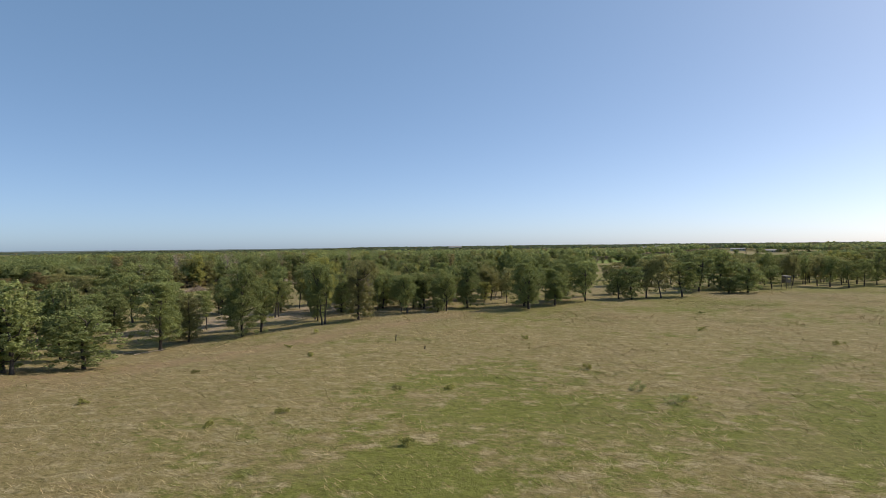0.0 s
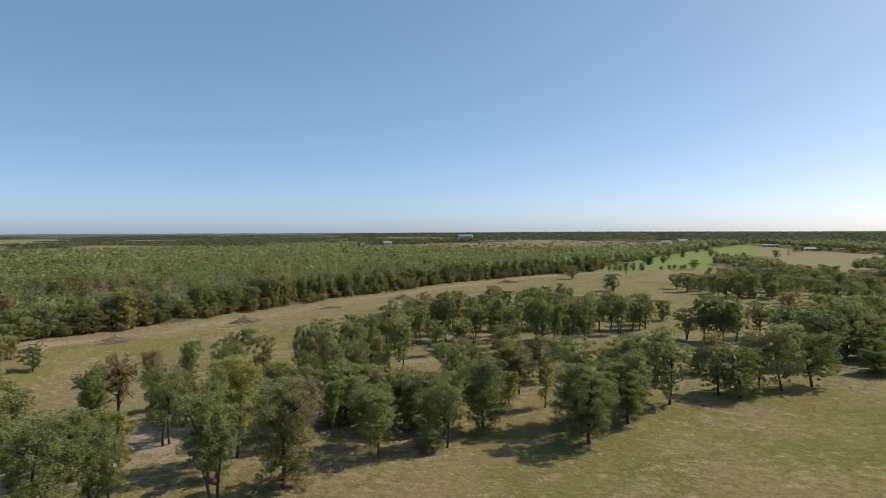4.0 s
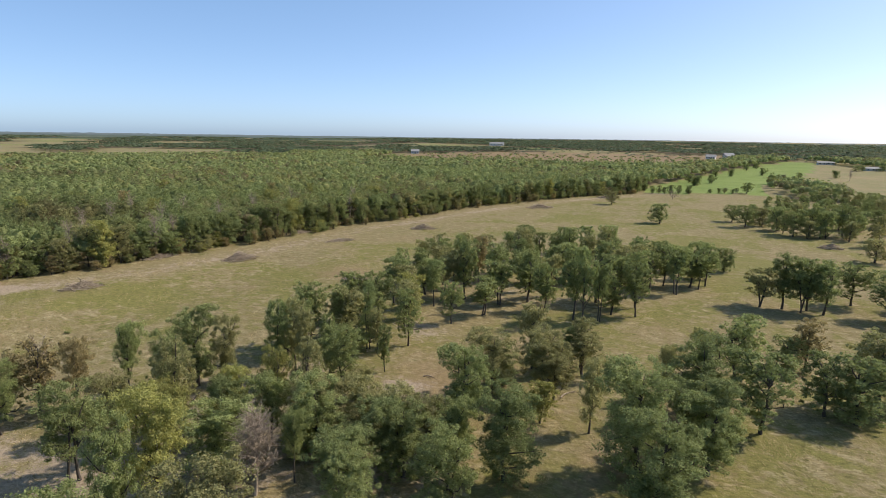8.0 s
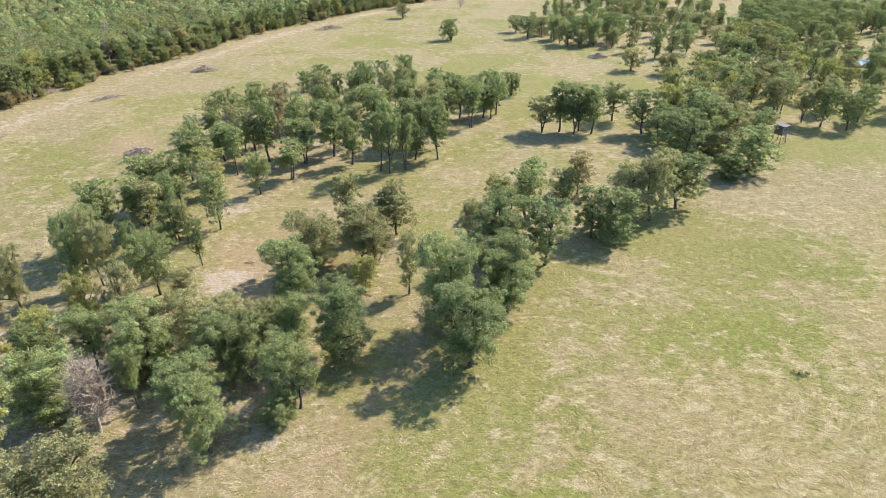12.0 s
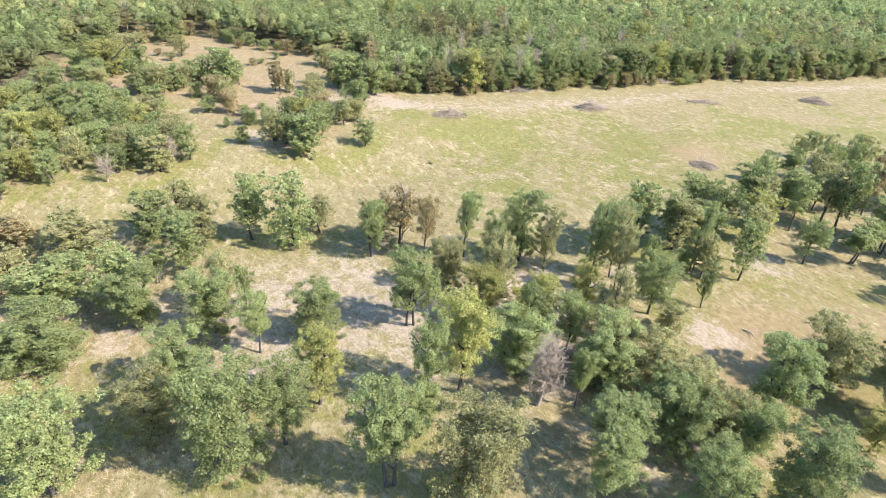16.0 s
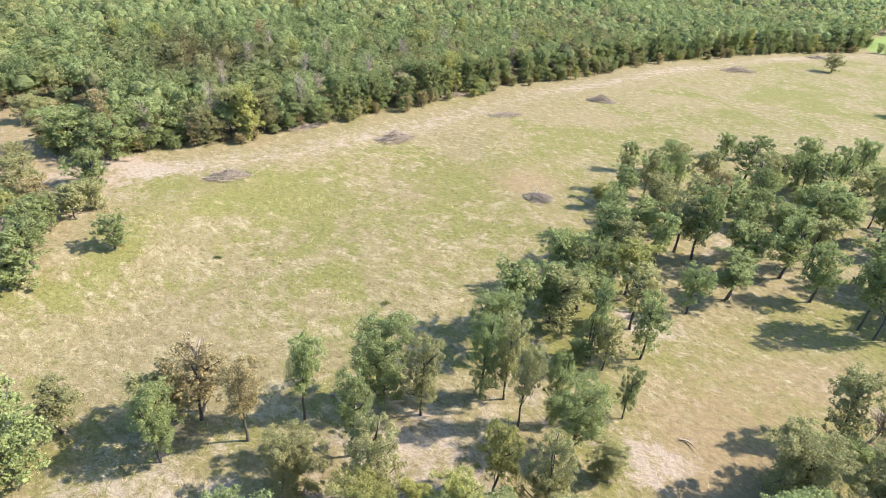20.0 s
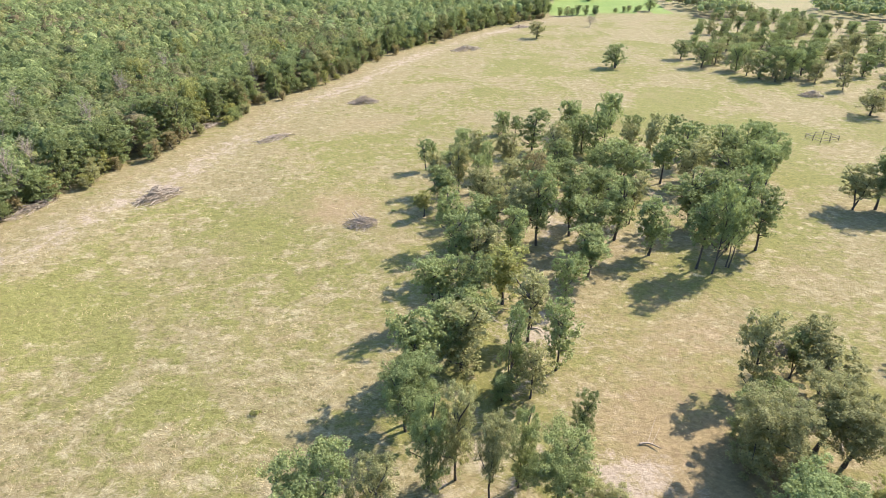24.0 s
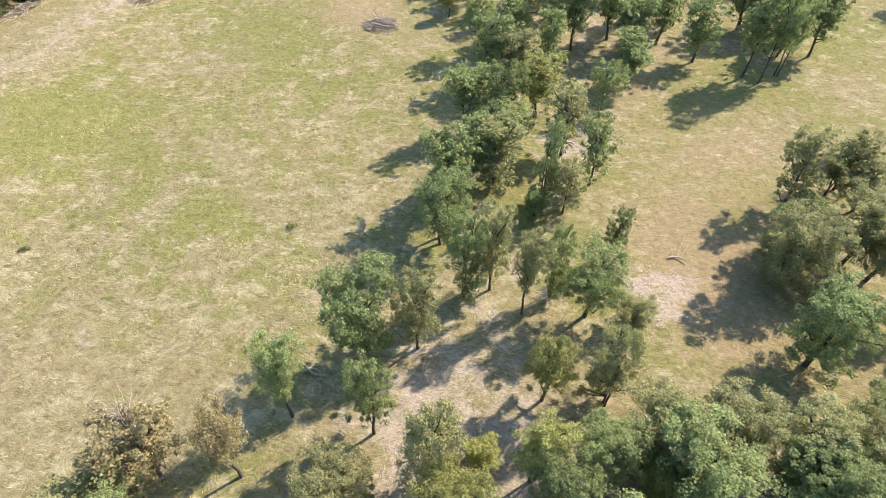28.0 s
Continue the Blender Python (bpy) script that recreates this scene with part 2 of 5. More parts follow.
# ---- building helpers ----
def sheet(name, verts, faces, material, smooth=False):
    """A mesh from arrays: verts (n, 3), faces (m, 3) or (m, 4)."""
    me = bpy.data.meshes.new(name)
    verts, faces = np.asarray(verts, np.float32), np.asarray(faces, np.int32)
    k = faces.shape[1]
    me.vertices.add(len(verts))
    me.vertices.foreach_set("co", verts.ravel())
    me.loops.add(faces.size)
    me.loops.foreach_set("vertex_index", faces.ravel())
    me.polygons.add(len(faces))
    me.polygons.foreach_set("loop_start", np.arange(0, faces.size, k, dtype=np.int32))
    me.update(calc_edges=True)
    if smooth:
        me.polygons.foreach_set("use_smooth", np.ones(len(faces), bool))
    me.materials.append(material)
    return me


def part(name, me, parent, label=""):
    ob = new(name, me)
    ob.parent = parent
    return tagged(ob, label)


def boxmesh(name, size, centre, material, bevel=0.0):
    bm = bmesh.new()
    bmesh.ops.create_cube(bm, size=1.0, matrix=Matrix.Translation(centre) @ Matrix.Diagonal((*size, 1)))
    if bevel:
        bmesh.ops.bevel(bm, geom=bm.edges[:], offset=bevel, segments=1, affect="EDGES")
    me = bpy.data.meshes.new(name)
    bm.to_mesh(me)
    bm.free()
    me.materials.append(material)
    return me


class Tubes:
    """Tapered, bent round rods gathered into one mesh."""

    def __init__(self, sides=6):
        self.v, self.f, self.sides, self.count = [], [], sides, 0

    def add(self, points, radii):
        k, s = len(points), self.sides
        points = np.asarray(points, float)
        along = np.gradient(points, axis=0)
        along /= np.linalg.norm(along, axis=1, keepdims=True) + 1e-9
        side = np.cross(along, (0.31, 0.17, 0.93) if abs(along[0][2]) < 0.9 else (0.9, 0.3, 0.1))
        side /= np.linalg.norm(side, axis=1, keepdims=True) + 1e-9
        other = np.cross(along, side)
        a = np.arange(s) * 2 * np.pi / s
        ring = np.cos(a)[None, :, None] * side[:, None] + np.sin(a)[None, :, None] * other[:, None]
        self.v.append((points[:, None] + ring * np.asarray(radii)[:, None, None]).reshape(-1, 3))
        i, j = np.meshgrid(np.arange(k - 1), np.arange(s), indexing="ij")
        q = np.stack([i * s + j, i * s + (j + 1) % s, (i + 1) * s + (j + 1) % s, (i + 1) * s + j], -1).reshape(-1, 4)
        self.f.append(q + self.count)
        self.count += k * s

    def mesh(self, name, material):
        return sheet(name, np.concatenate(self.v), np.concatenate(self.f), material, True)


# ---- lie of the land ----
EDGE_Y = [-400, 60, 74, 92, 115, 130, 150, 165, 193, 215, 240, 280, 300, 323, 337, 380, 430, 508, 598, 706, 818, 1200]
EDGE_X = [-150, -150, -118, -110, -104, -100, -96, -93, -81, -76, -67, -46, -33, -16, -7, -5, 10, 31, 62, 100, 148, 260]


def edge_x(y):
    """Where the closed forest begins, west of the hay meadow."""
    return np.interp(y, EDGE_Y, EDGE_X)


def wave(x, y, seed, size):
    """A smooth cheap pattern between about -1 and 1."""
    a, b = x / size + seed, y / size - 1.7 * seed
    return (np.sin(1.3 * a + 0.9 * np.sin(1.7 * b + seed)) + np.sin(1.1 * b - 0.8 * np.sin(1.3 * a - seed)) + np.sin(0.7 * (a + b) + 1.9)) / 3


GLADE = [(-159, 9), (-192, 22), (-196, 50), (-172, 70), (-150, 82), (-114, 73), (-108, 60), (-98, 40), (-121, 33), (-133, 29)]
EAST_OUTLINE = [(40, 109), (61, 109), (72, 124), (82, 133), (78, 115), (84, 113), (112, 142), (134, 176), (121, 180), (132, 213), (140, 218), (160, 218), (190, 262), (164, 277), (145, 295), (125, 270), (107, 220), (91, 196), (83, 177), (67, 153), (56, 138), (45, 122)]
EAST_COPSE = [(124, 345), (138, 331), (150, 328), (201, 403), (183, 439), (150, 414)]
NORTH_PARK = [(26, 240), (36, 208), (60, 178), (80, 180), (110, 200), (112, 300), (100, 345), (64, 330), (50, 300), (38, 262)]
NORTH_BELT = [(62, 335), (63, 371), (66, 445), (78, 440), (94, 370), (88, 330)]
GREEN_PASTURE = [(-8, 334), (-6, 380), (9, 430), (30, 508), (61, 598), (99, 706), (150, 818), (163, 784), (138, 654), (106, 532), (84, 458), (66, 440), (58, 407), (55, 352), (40, 356), (14, 342)]
SCRUB = [(-310, 560), (-340, 790), (-165, 1000), (110, 955), (66, 710), (14, 580), (-100, 545)]


def inside(x, y, corners):
    """Which places lie inside a closed outline."""
    hit = np.zeros(np.shape(x), bool)
    for (ax, ay), (bx, by) in zip(corners, corners[1:] + corners[:1]):
        hit ^= ((ay > y) != (by > y)) & (x < (bx - ax) * (y - ay) / (by - ay + 1e-9) + ax)
    return hit


def woods(x, y):
    """How wooded a place is, 0 to 1."""
    x, y = np.asarray(x, float), np.asarray(y, float)
    d = np.hypot(x + 20, y - 60)
    west = (x < edge_x(y)).astype(float)
    # bushy old pasture in the south-west, left to single trees
    wob = 5 * wave(x, y, 2.0, 9)
    glade = inside(x + wob, y - wob, GLADE)
    west = np.where(glade, 0.0, west)
    west_edge = edge_x(y)
    clump = (x < -92 + 0.10 * (y - 10)) & (y < 26 + 0.05 * (x + 100)) & (x > -145)
    # reddish scrub further north, then a patchwork of woods and fields
    scrub = inside(x, y, SCRUB) & (x < edge_x(y) - 25)
    west = np.where(scrub, 0.20 + 0.40 * (wave(x, y, 5.0, 40) > 0.45), west)
    mosaic = (wave(x, y, 3.0, 130) + 0.7 * wave(x, y, 8.0, 48) > np.where(x < -0.5 * y, 0.10, -0.30)).astype(float)
    west = np.where(((d > 900) | ((d > 640) & (x < -0.62 * y))) & ~scrub, mosaic, west)
    strip = inside(x, y, [(-770, 620), (-570, 745), (-680, 880), (-900, 760)]) & (wave(x, y, 2.0, 60) < 0.55)
    west = np.where(strip, 0.0, west)
    # east of the meadow: pasture with belts of trees
    belt = inside(x - wob, y + wob, NORTH_BELT) | inside(x + wob, y - wob, EAST_COPSE)
    behind = (y > np.interp(x, [100, 140, 160, 172, 190, 212, 234, 251, 259, 300, 500], [880, 860, 800, 765, 670, 600, 530, 480, 445, 390, 260])) & (wave(x, y, 6.0, 38) > -0.62)
    east = np.where(inside(x, y, GREEN_PASTURE), 0.0, np.maximum(belt * 1.0, behind * 0.95))
    out = np.where((x > west_edge) & (y > -100), np.where(y > 90, east, 0.0), west)
    out = np.where((np.abs(x + 378) < 45) & (y > 1250) & (y < 1425) | (np.abs(x + 332) < 28) & (y > 715) & (y < 802) | (np.abs(x - 66) < 22) & (y > 770) & (y < 880), 0.0, out)
    return np.where(clump & (y < -34), 1.0, np.where(clump, 0.0, out))


def height_at(x, y):
    d = np.hypot(x + 20, y - 60)
    swell = 3.5 * wave(x, y, 6.0, 420) + 1.2 * wave(x, y, 9.0, 130)
    near = 0.10 * wave(x, y, 1.0, 14) + 0.05 * wave(x, y, 2.0, 4.5)
    east = np.clip((x + 0.5 * y + 150) / 250, 0, 1)
    rise = east * 4.5 * np.clip((d - 380) / 520, 0, 1) ** 1.5 + east * 2.5 * np.clip((d - 1000) / 2500, 0, 1)
    # a shallow hollow under the south-western oaks
    dip = np.clip((-x - 30) + 0.75 * (63 - y), 0, 65) * np.clip((-x - 15) / 25, 0, 1) * np.clip((x + 98) / 16, 0, 1) * np.clip((y + 25) / 25, 0, 1)
    return near + rise + swell * (0.3 + 0.7 * east) * np.clip((d - 420) / 900, 0, 1) - 0.032 * dip


# ---- ground: one sheet to the horizon ----
def build_ground():
    def line(low, high, step, far):
        mid = np.arange(low, high, step)
        out, s, up, down = step, step, [], []
        while out < far:
            s *= 1.13
            out += s
            up.append(high + out), down.append(low - out)
        return np.concatenate([down[::-1], mid, up])

    xs, ys = line(-160, 112, 1.5, 6000), line(-76, 262, 1.5, 6000)
    x, y = np.meshgrid(xs, ys)
    nx, ny = len(xs), len(ys)
    x, y = x.ravel(), y.ravel()
    verts = np.stack([x, y, height_at(x, y)], 1)
    i, j = np.meshgrid(np.arange(ny - 1), np.arange(nx - 1), indexing="ij")
    a = (i * nx + j).ravel()
    me = sheet("ground", verts, np.stack([a, a + 1, a + nx + 1, a + nx], 1), GROUND, True)
    blob = lambda cx, cy, rx, ry, turn=0.0: np.exp(-((((x - cx) * math.cos(turn) + (y - cy) * math.sin(turn)) / rx) ** 2 + ((-(x - cx) * math.sin(turn) + (y - cy) * math.cos(turn)) / ry) ** 2))  # noqa: E731
    off = x - edge_x(y)
    # south field: straw with green hollows; hay meadow: green middle
    green = 0.38 + 0.34 * blob(-75, 85, 26, 40, -0.3) + 0.25 * blob(18, 50, 45, 22, 0.5) + 0.3 * blob(70, 108, 30, 14, 0.3) + 0.35 * blob(25, 155, 40, 10, -0.2)
    green += 0.2 * blob(-20, 60, 14, 14) + 0.14 * blob(-10, 80, 20, 20) + 0.2 * blob(-10, 230, 40, 60) + 0.2 * blob(22, 150, 40, 45) - 0.2 * blob(-75, 45, 22, 14) + 0.55 * blob(16, -31, 32, 13, 0.35) + 0.2 * blob(2, 42, 14, 6, 0.6) + 0.3 * inside(x, y, EAST_OUTLINE)
    green -= 0.16 * blob(-32, 12, 26, 12, 0.9)
    green -= 0.13 * np.clip((38 + 0.78 * x - y) / 14, 0, 1)
    track = np.exp(-(((off - 9.0 - 1.2 * wave(x, y, 2.0, 22)) / 5.0) ** 2)) * (y > 66) * (y < 345)
    green -= 0.38 * np.exp(-(((off - 8) / 7.0) ** 2)) * (y > 60) * (y < 345)
    bare = 0.80 * track * (0.8 + 0.2 * wave(x, y, 4.0, 9))
    for cx, cy, r, s in ((-27, 59, 5, 0.95), (-44, 50, 9, 0.7), (-46, 33, 10, 0.62), (-55, 18, 12, 0.6), (-60, 33, 10, 0.42), (-32, 42, 9, 0.62), (-66, 5, 13, 0.6), (-20, 43, 6, 0.5), (-28, 108, 10, 0.5), (-34, 80, 7, 0.45), (-15, 36, 5, 0.45), (-103, 38, 7, 0.8), (-112, 62, 16, 0.45), (-12, 118, 8, 0.45), (-111, 70.5, 2.2, 1.3), (-40, 61, 5, 0.5), (-35, 70, 5, 0.45), (-31, 79, 5, 0.42), (-28, 96, 6, 0.42), (-14, 104, 7, 0.4), (-74, 53, 3, 0.55), (-39, 217, 5, 0.5)):
        bare = bare + s * blob(cx, cy, r, r * 0.8)
    bare = bare + 0.26 * inside(x, y, GLADE) + 0.20 * blob(-50, 28, 26, 20, -0.5)
    rust = 0.72 * inside(x, y, GLADE) + 0.95 * blob(-61, 108, 8, 9) + 0.5 * blob(-99, 33, 8, 3, 0.3)  + 0.48 * blob(-18, 76, 17, 22) + 0.45 * np.exp(-(((off - 2.5) / 2.5) ** 2)) * (y > 66) * (y < 345) + 0.25 * blob(-8, 55, 20, 5, 0.7) + 0.30 * blob(-22, -8, 26, 40, -0.3) + 0.3 * blob(30, 40, 30, 20, 0.6) + 1.05 * blob(-22, 60, 7, 9, 0.3) + 0.2 * blob(-15, 82, 12, 12)
    aside = ((x + 33) * 69 - (y + 19) * 31) / 75.6   # reddish verge along the oaks
    rust = rust + 0.6 * np.exp(-((aside / 3.5) ** 2)) * (y > -40) * (y < 75)
    scrub = inside(x, y, SCRUB) & (x < edge_x(y) - 15)
    rust = rust + 1.6 * scrub
    wood = woods(x, y)
    floor = np.where((wood > 0.5) & (woods(x + 6, y) > 0.5) & ~scrub & ((y > 60) | (x < -150)), 1.0, 0.0)
    bright = inside(x, y, GREEN_PASTURE) * 1.0
    far = (np.hypot(x + 20, y - 60) > 900) | ((np.hypot(x + 20, y - 60) > 640) & (x < -0.62 * y))
    tan = (x > edge_x(y)) & (y > np.interp(x, [-10, 40, 60, 100], [336, 358, 350, 341])) & (bright < 0.5)
    tan = np.where(far & (wood < 0.5) & (bright < 0.5), (wave(x, y, 11.0, 70) > -0.35) * 1.0, tan * 1.0)
    bright = np.where(far & (wood < 0.5) & (tan < 0.5), 0.55, bright)
    ripe = np.clip((38 + 0.78 * x - y) / 14, 0, 1) * np.clip((x + 45) / 35, 0.2, 1)
    for name, four in (("cover", (green, bare, rust, ripe)), ("land", (floor, bright, tan, np.ones_like(x)))):
        layer = me.color_attributes.new(name, "FLOAT_COLOR", "POINT")
        layer.data.foreach_set("color", np.stack(four, 1).astype(np.float32).ravel())
    tagged(new("ground", me), "dry hay meadow and pasture with patches of green", "ground", kind="structure")


build_ground()

SOUTH = [
    (-43.4, -0.9, 9.7, 4.3, 'g'), (-44.8, 6.2, 7.6, 2.9, 'o'), (-48.7, 9.7, 7.1, 3.6, 'g'), (-38.4, 11.0, 11.6, 3.6, 'g'), (-56.5, 15.2, 7.9, 3.2, 'g'),
    (-38.2, 15.4, 8.9, 3.0, 'g'), (-50.8, 17.8, 6.8, 2.1, 'g'), (-40.9, 19.9, 8.5, 2.4, 'y'), (-29.8, 20.1, 10.2, 3.2, 'g'), (-49.9, 23.8, 7.2, 3.2, 'g'),
    (-25.0, 24.8, 10.4, 3.8, 'g'), (-33.4, 25.8, 4.9, 2.3, 'g'), (-34.9, 27.8, 10.7, 2.0, 'g'), (-34.7, 31.0, 11.3, 2.9, 'y'), (-46.7, 33.4, 9.2, 3.0, 'g'),
    (-34.5, 37.7, 7.2, 3.6, 'g'),
]
FIELD_ROW = [
    (-76.1, -2.2, 4.7, 3.2, 'o'), (-85.3, -0.5, 4.3, 3.4, 'g'), (-59.7, 0.0, 6.3, 4.7, 'g'), (-68.3, 2.0, 6.4, 4.1, 'g'), (-79.6, 5.3, 6.2, 4.0, 'o'),
    (-66.8, 8.2, 7.3, 3.3, 'g'), (-61.5, 9.0, 7.2, 3.3, 'g'), (-69.3, 12.3, 4.7, 1.7, 'g'), (-80.3, 14.5, 6.8, 3.1, 'g'), (-70.3, 15.8, 8.0, 3.1, 'g'),
    (-60.1, 17.2, 7.6, 1.9, 'o'), (-81.3, 18.5, 7.1, 2.3, 'o'), (-59.4, 19.5, 5.6, 1.4, 'g'), (-75.9, 19.5, 7.6, 2.3, 'o'), (-73.6, 25.3, 9.5, 3.1, 'g'),
    (-69.5, 29.2, 10.4, 3.2, 'g'), (-70.9, 34.0, 5.0, 2.3, 'o'), (-61.2, 37.0, 8.0, 2.1, 'g'), (-64.0, 39.0, 6.6, 2.7, 'g'), (-62.3, 41.5, 8.4, 2.9, 'b'),
    (-56.9, 42.2, 9.0, 2.1, 'o'),
]
GLADE_OAKS = [
    (-27.3, 38.7, 6.6, 1.2, 'g'), (-42.5, 39.8, 7.1, 2.6, 'y'), (-50.0, 40.7, 6.8, 2.7, 'o'), (-35.9, 40.9, 7.6, 2.4, 'g'),
    (-29.6, 42.2, 4.0, 1.4, 'y'), (-27.8, 42.7, 7.8, 3.4, 'g'), (-43.9, 42.8, 10.3, 2.3, 'o'), (-37.1, 43.1, 7.8, 2.1, 'y'), (-33.4, 43.7, 7.1, 2.3, 'g'),
    (-40.9, 44.0, 3.5, 1.5, 'y'), (-29.3, 45.2, 6.9, 3.5, 'g'), (-48.5, 45.8, 9.6, 2.0, 'g'), (-24.6, 45.9, 7.0, 2.7, 'o'), (-54.6, 46.7, 9.4, 1.9, 'g'),
    (-32.5, 49.1, 9.1, 2.0, 'o'), (-36.7, 49.1, 7.9, 2.0, 'y'), (-50.0, 52.0, 10.1, 3.4, 'g'), (-46.1, 52.8, 9.1, 2.2, 'g'), (-29.8, 55.6, 3.8, 1.8, 'g'),
]
MIDDLE = [
    (-19.2, 33.6, 7.0, 2.6, 'g'), (-14.2, 36.7, 3.3, 1.7, 'g'), (-21.4, 36.8, 7.1, 2.8, 'd'), (-13.7, 38.2, 8.1, 2.4, 'g'), (-18.8, 42.4, 7.3, 3.0, 'g'),
    (-21.4, 43.2, 6.5, 2.8, 'd'), (-10.4, 45.0, 9.2, 3.3, 'd'), (-20.5, 45.0, 7.0, 2.6, 'o'), (-17.5, 45.2, 6.8, 2.1, 'o'), (-15.0, 45.2, 6.7, 1.9, 'g'),
    (-15.7, 47.3, 5.3, 2.3, 'g'), (-17.0, 53.3, 8.9, 3.4, 'd'), (-9.7, 56.7, 4.5, 1.8, 'y'), (-16.1, 61.3, 8.1, 3.3, 'o'),
    (-9.3, 62.0, 6.9, 2.8, 'o'), (-10.9, 63.5, 7.8, 3.1, 'o'), (-15.7, 64.3, 5.1, 2.3, 'g'), (-12.3, 68.6, 3.5, 1.8, 'g'), (-7.1, 70.7, 5.5, 2.9, 'o'),
    (-13.5, 70.8, 8.7, 2.3, 'o'), (-9.0, 72.9, 5.4, 1.7, 'd'), (-7.7, 73.6, 6.7, 2.1, 'o'),
]
EAST_ROW = [
    (1.9, 44.0, 8.9, 3.5, 'd'), (0.1, 49.5, 11.2, 3.7, 'd'), (6.1, 52.5, 7.5, 3.0, 'd'), (5.7, 55.3, 8.3, 3.4, 'd'), (-4.6, 56.3, 7.7, 1.8, 'o'),
    (11.6, 62.7, 8.4, 3.1, 'd'), (5.7, 63.5, 9.3, 3.9, 'd'), (2.5, 67.5, 6.6, 1.7, 'o'), (21.2, 68.7, 7.4, 3.1, 'd'), (18.7, 69.5, 6.8, 2.5, 'd'),
    (24.6, 73.8, 9.0, 3.2, 'g'), (28.0, 74.7, 10.1, 3.0, 'g'), (10.8, 74.7, 8.6, 3.2, 'g'), (6.6, 76.6, 6.1, 2.1, 'y'), (32.9, 78.5, 8.2, 3.4, 'g'),
    (17.3, 82.7, 4.5, 2.5, 'g'), (19.5, 83.5, 7.0, 2.2, 'b'), (44.7, 89.4, 4.1, 2.6, 'd'), (49.4, 93.0, 7.5, 3.9, 'd'), (38.4, 94.6, 9.6, 4.4, 'd'),
    (47.7, 100.3, 4.5, 2.6, 'o'), (44.9, 103.3, 11.0, 4.6, 'd'), (51.1, 104.2, 8.2, 3.0, 'o'),
]
GROVE_SOUTH = [
    (-33.1, 56.6, 7.3, 2.8, 'g'), (-38.0, 56.6, 8.9, 1.7, 'o'), (-42.6, 58.0, 9.6, 2.0, 'd'), (-35.6, 58.4, 8.4, 1.5, 'g'), (-40.7, 58.9, 9.5, 1.9, 'o'),
    (-30.4, 62.8, 5.9, 1.3, 'd'), (-44.8, 64.0, 7.5, 3.2, 'd'), (-36.9, 67.9, 3.1, 1.6, 'd'), (-34.2, 68.2, 6.1, 1.7, 'o'), (-45.1, 69.1, 8.7, 3.1, 'g'),
    (-35.8, 69.5, 9.4, 1.6, 'd'), (-40.8, 71.7, 7.4, 3.2, 'o'), (-31.5, 72.4, 7.9, 2.1, 'g'), (-42.1, 72.6, 7.5, 2.9, 'g'), (-33.8, 77.0, 7.8, 2.8, 'o'),
    (-40.3, 77.1, 5.7, 3.1, 'g'), (-43.7, 80.1, 7.7, 3.0, 'g'), (-36.5, 83.7, 7.6, 3.1, 'y'), (-29.2, 84.3, 6.6, 2.1, 'd'), (-39.2, 87.7, 7.6, 3.1, 'g'),
    (-41.9, 89.9, 8.2, 3.4, 'd'), (-26.0, 90.5, 6.0, 3.6, 'g'), (-9.9, 92.3, 11.9, 2.3, 'd'), (-11.6, 93.6, 9.5, 2.8, 'd'),
]
GROVE_SOUTH_MORE = [
    (-7.4, 94.2, 9.1, 1.9, 'd'), (-16.8, 96.7, 8.1, 3.0, 'd'),
]
GROVE_NORTH = [
    (-25.0, 97.0, 7.6, 3.5, 'g'), (-31.5, 98.5, 10.5, 3.2, 'g'), (-39.4, 98.7, 6.6, 3.6, 'g'), (-34.2, 99.0, 9.0, 3.5, 'g'), (-2.1, 99.0, 8.8, 2.8, 'd'),
    (-20.6, 100.8, 9.1, 3.4, 'g'), (-9.0, 105.5, 8.5, 4.2, 'g'), (-17.6, 106.2, 7.6, 2.4, 'o'), (-47.9, 106.3, 4.0, 1.9, 'y'), (-39.0, 106.8, 7.6, 3.4, 'o'),
    (-45.6, 110.5, 5.8, 3.0, 'g'), (-34.8, 114.3, 6.4, 2.9, 'o'), (-30.3, 114.5, 7.4, 3.4, 'd'), (-24.9, 114.8, 5.8, 3.4, 'd'), (-20.8, 115.0, 5.5, 2.9, 'd'),
    (0.0, 118.4, 7.1, 3.5, 'g'), (-15.8, 121.7, 7.0, 3.9, 'g'), (-9.1, 122.0, 8.1, 3.3, 'g'), (8.6, 122.7, 6.6, 2.2, 'd'), (-19.9, 122.7, 6.1, 2.8, 'g'),
    (-3.1, 123.1, 7.8, 3.6, 'o'), (7.1, 123.6, 6.6, 3.6, 'd'), (-34.9, 124.1, 7.4, 2.6, 'o'), (-39.9, 124.3, 7.2, 2.6, 'o'),
]
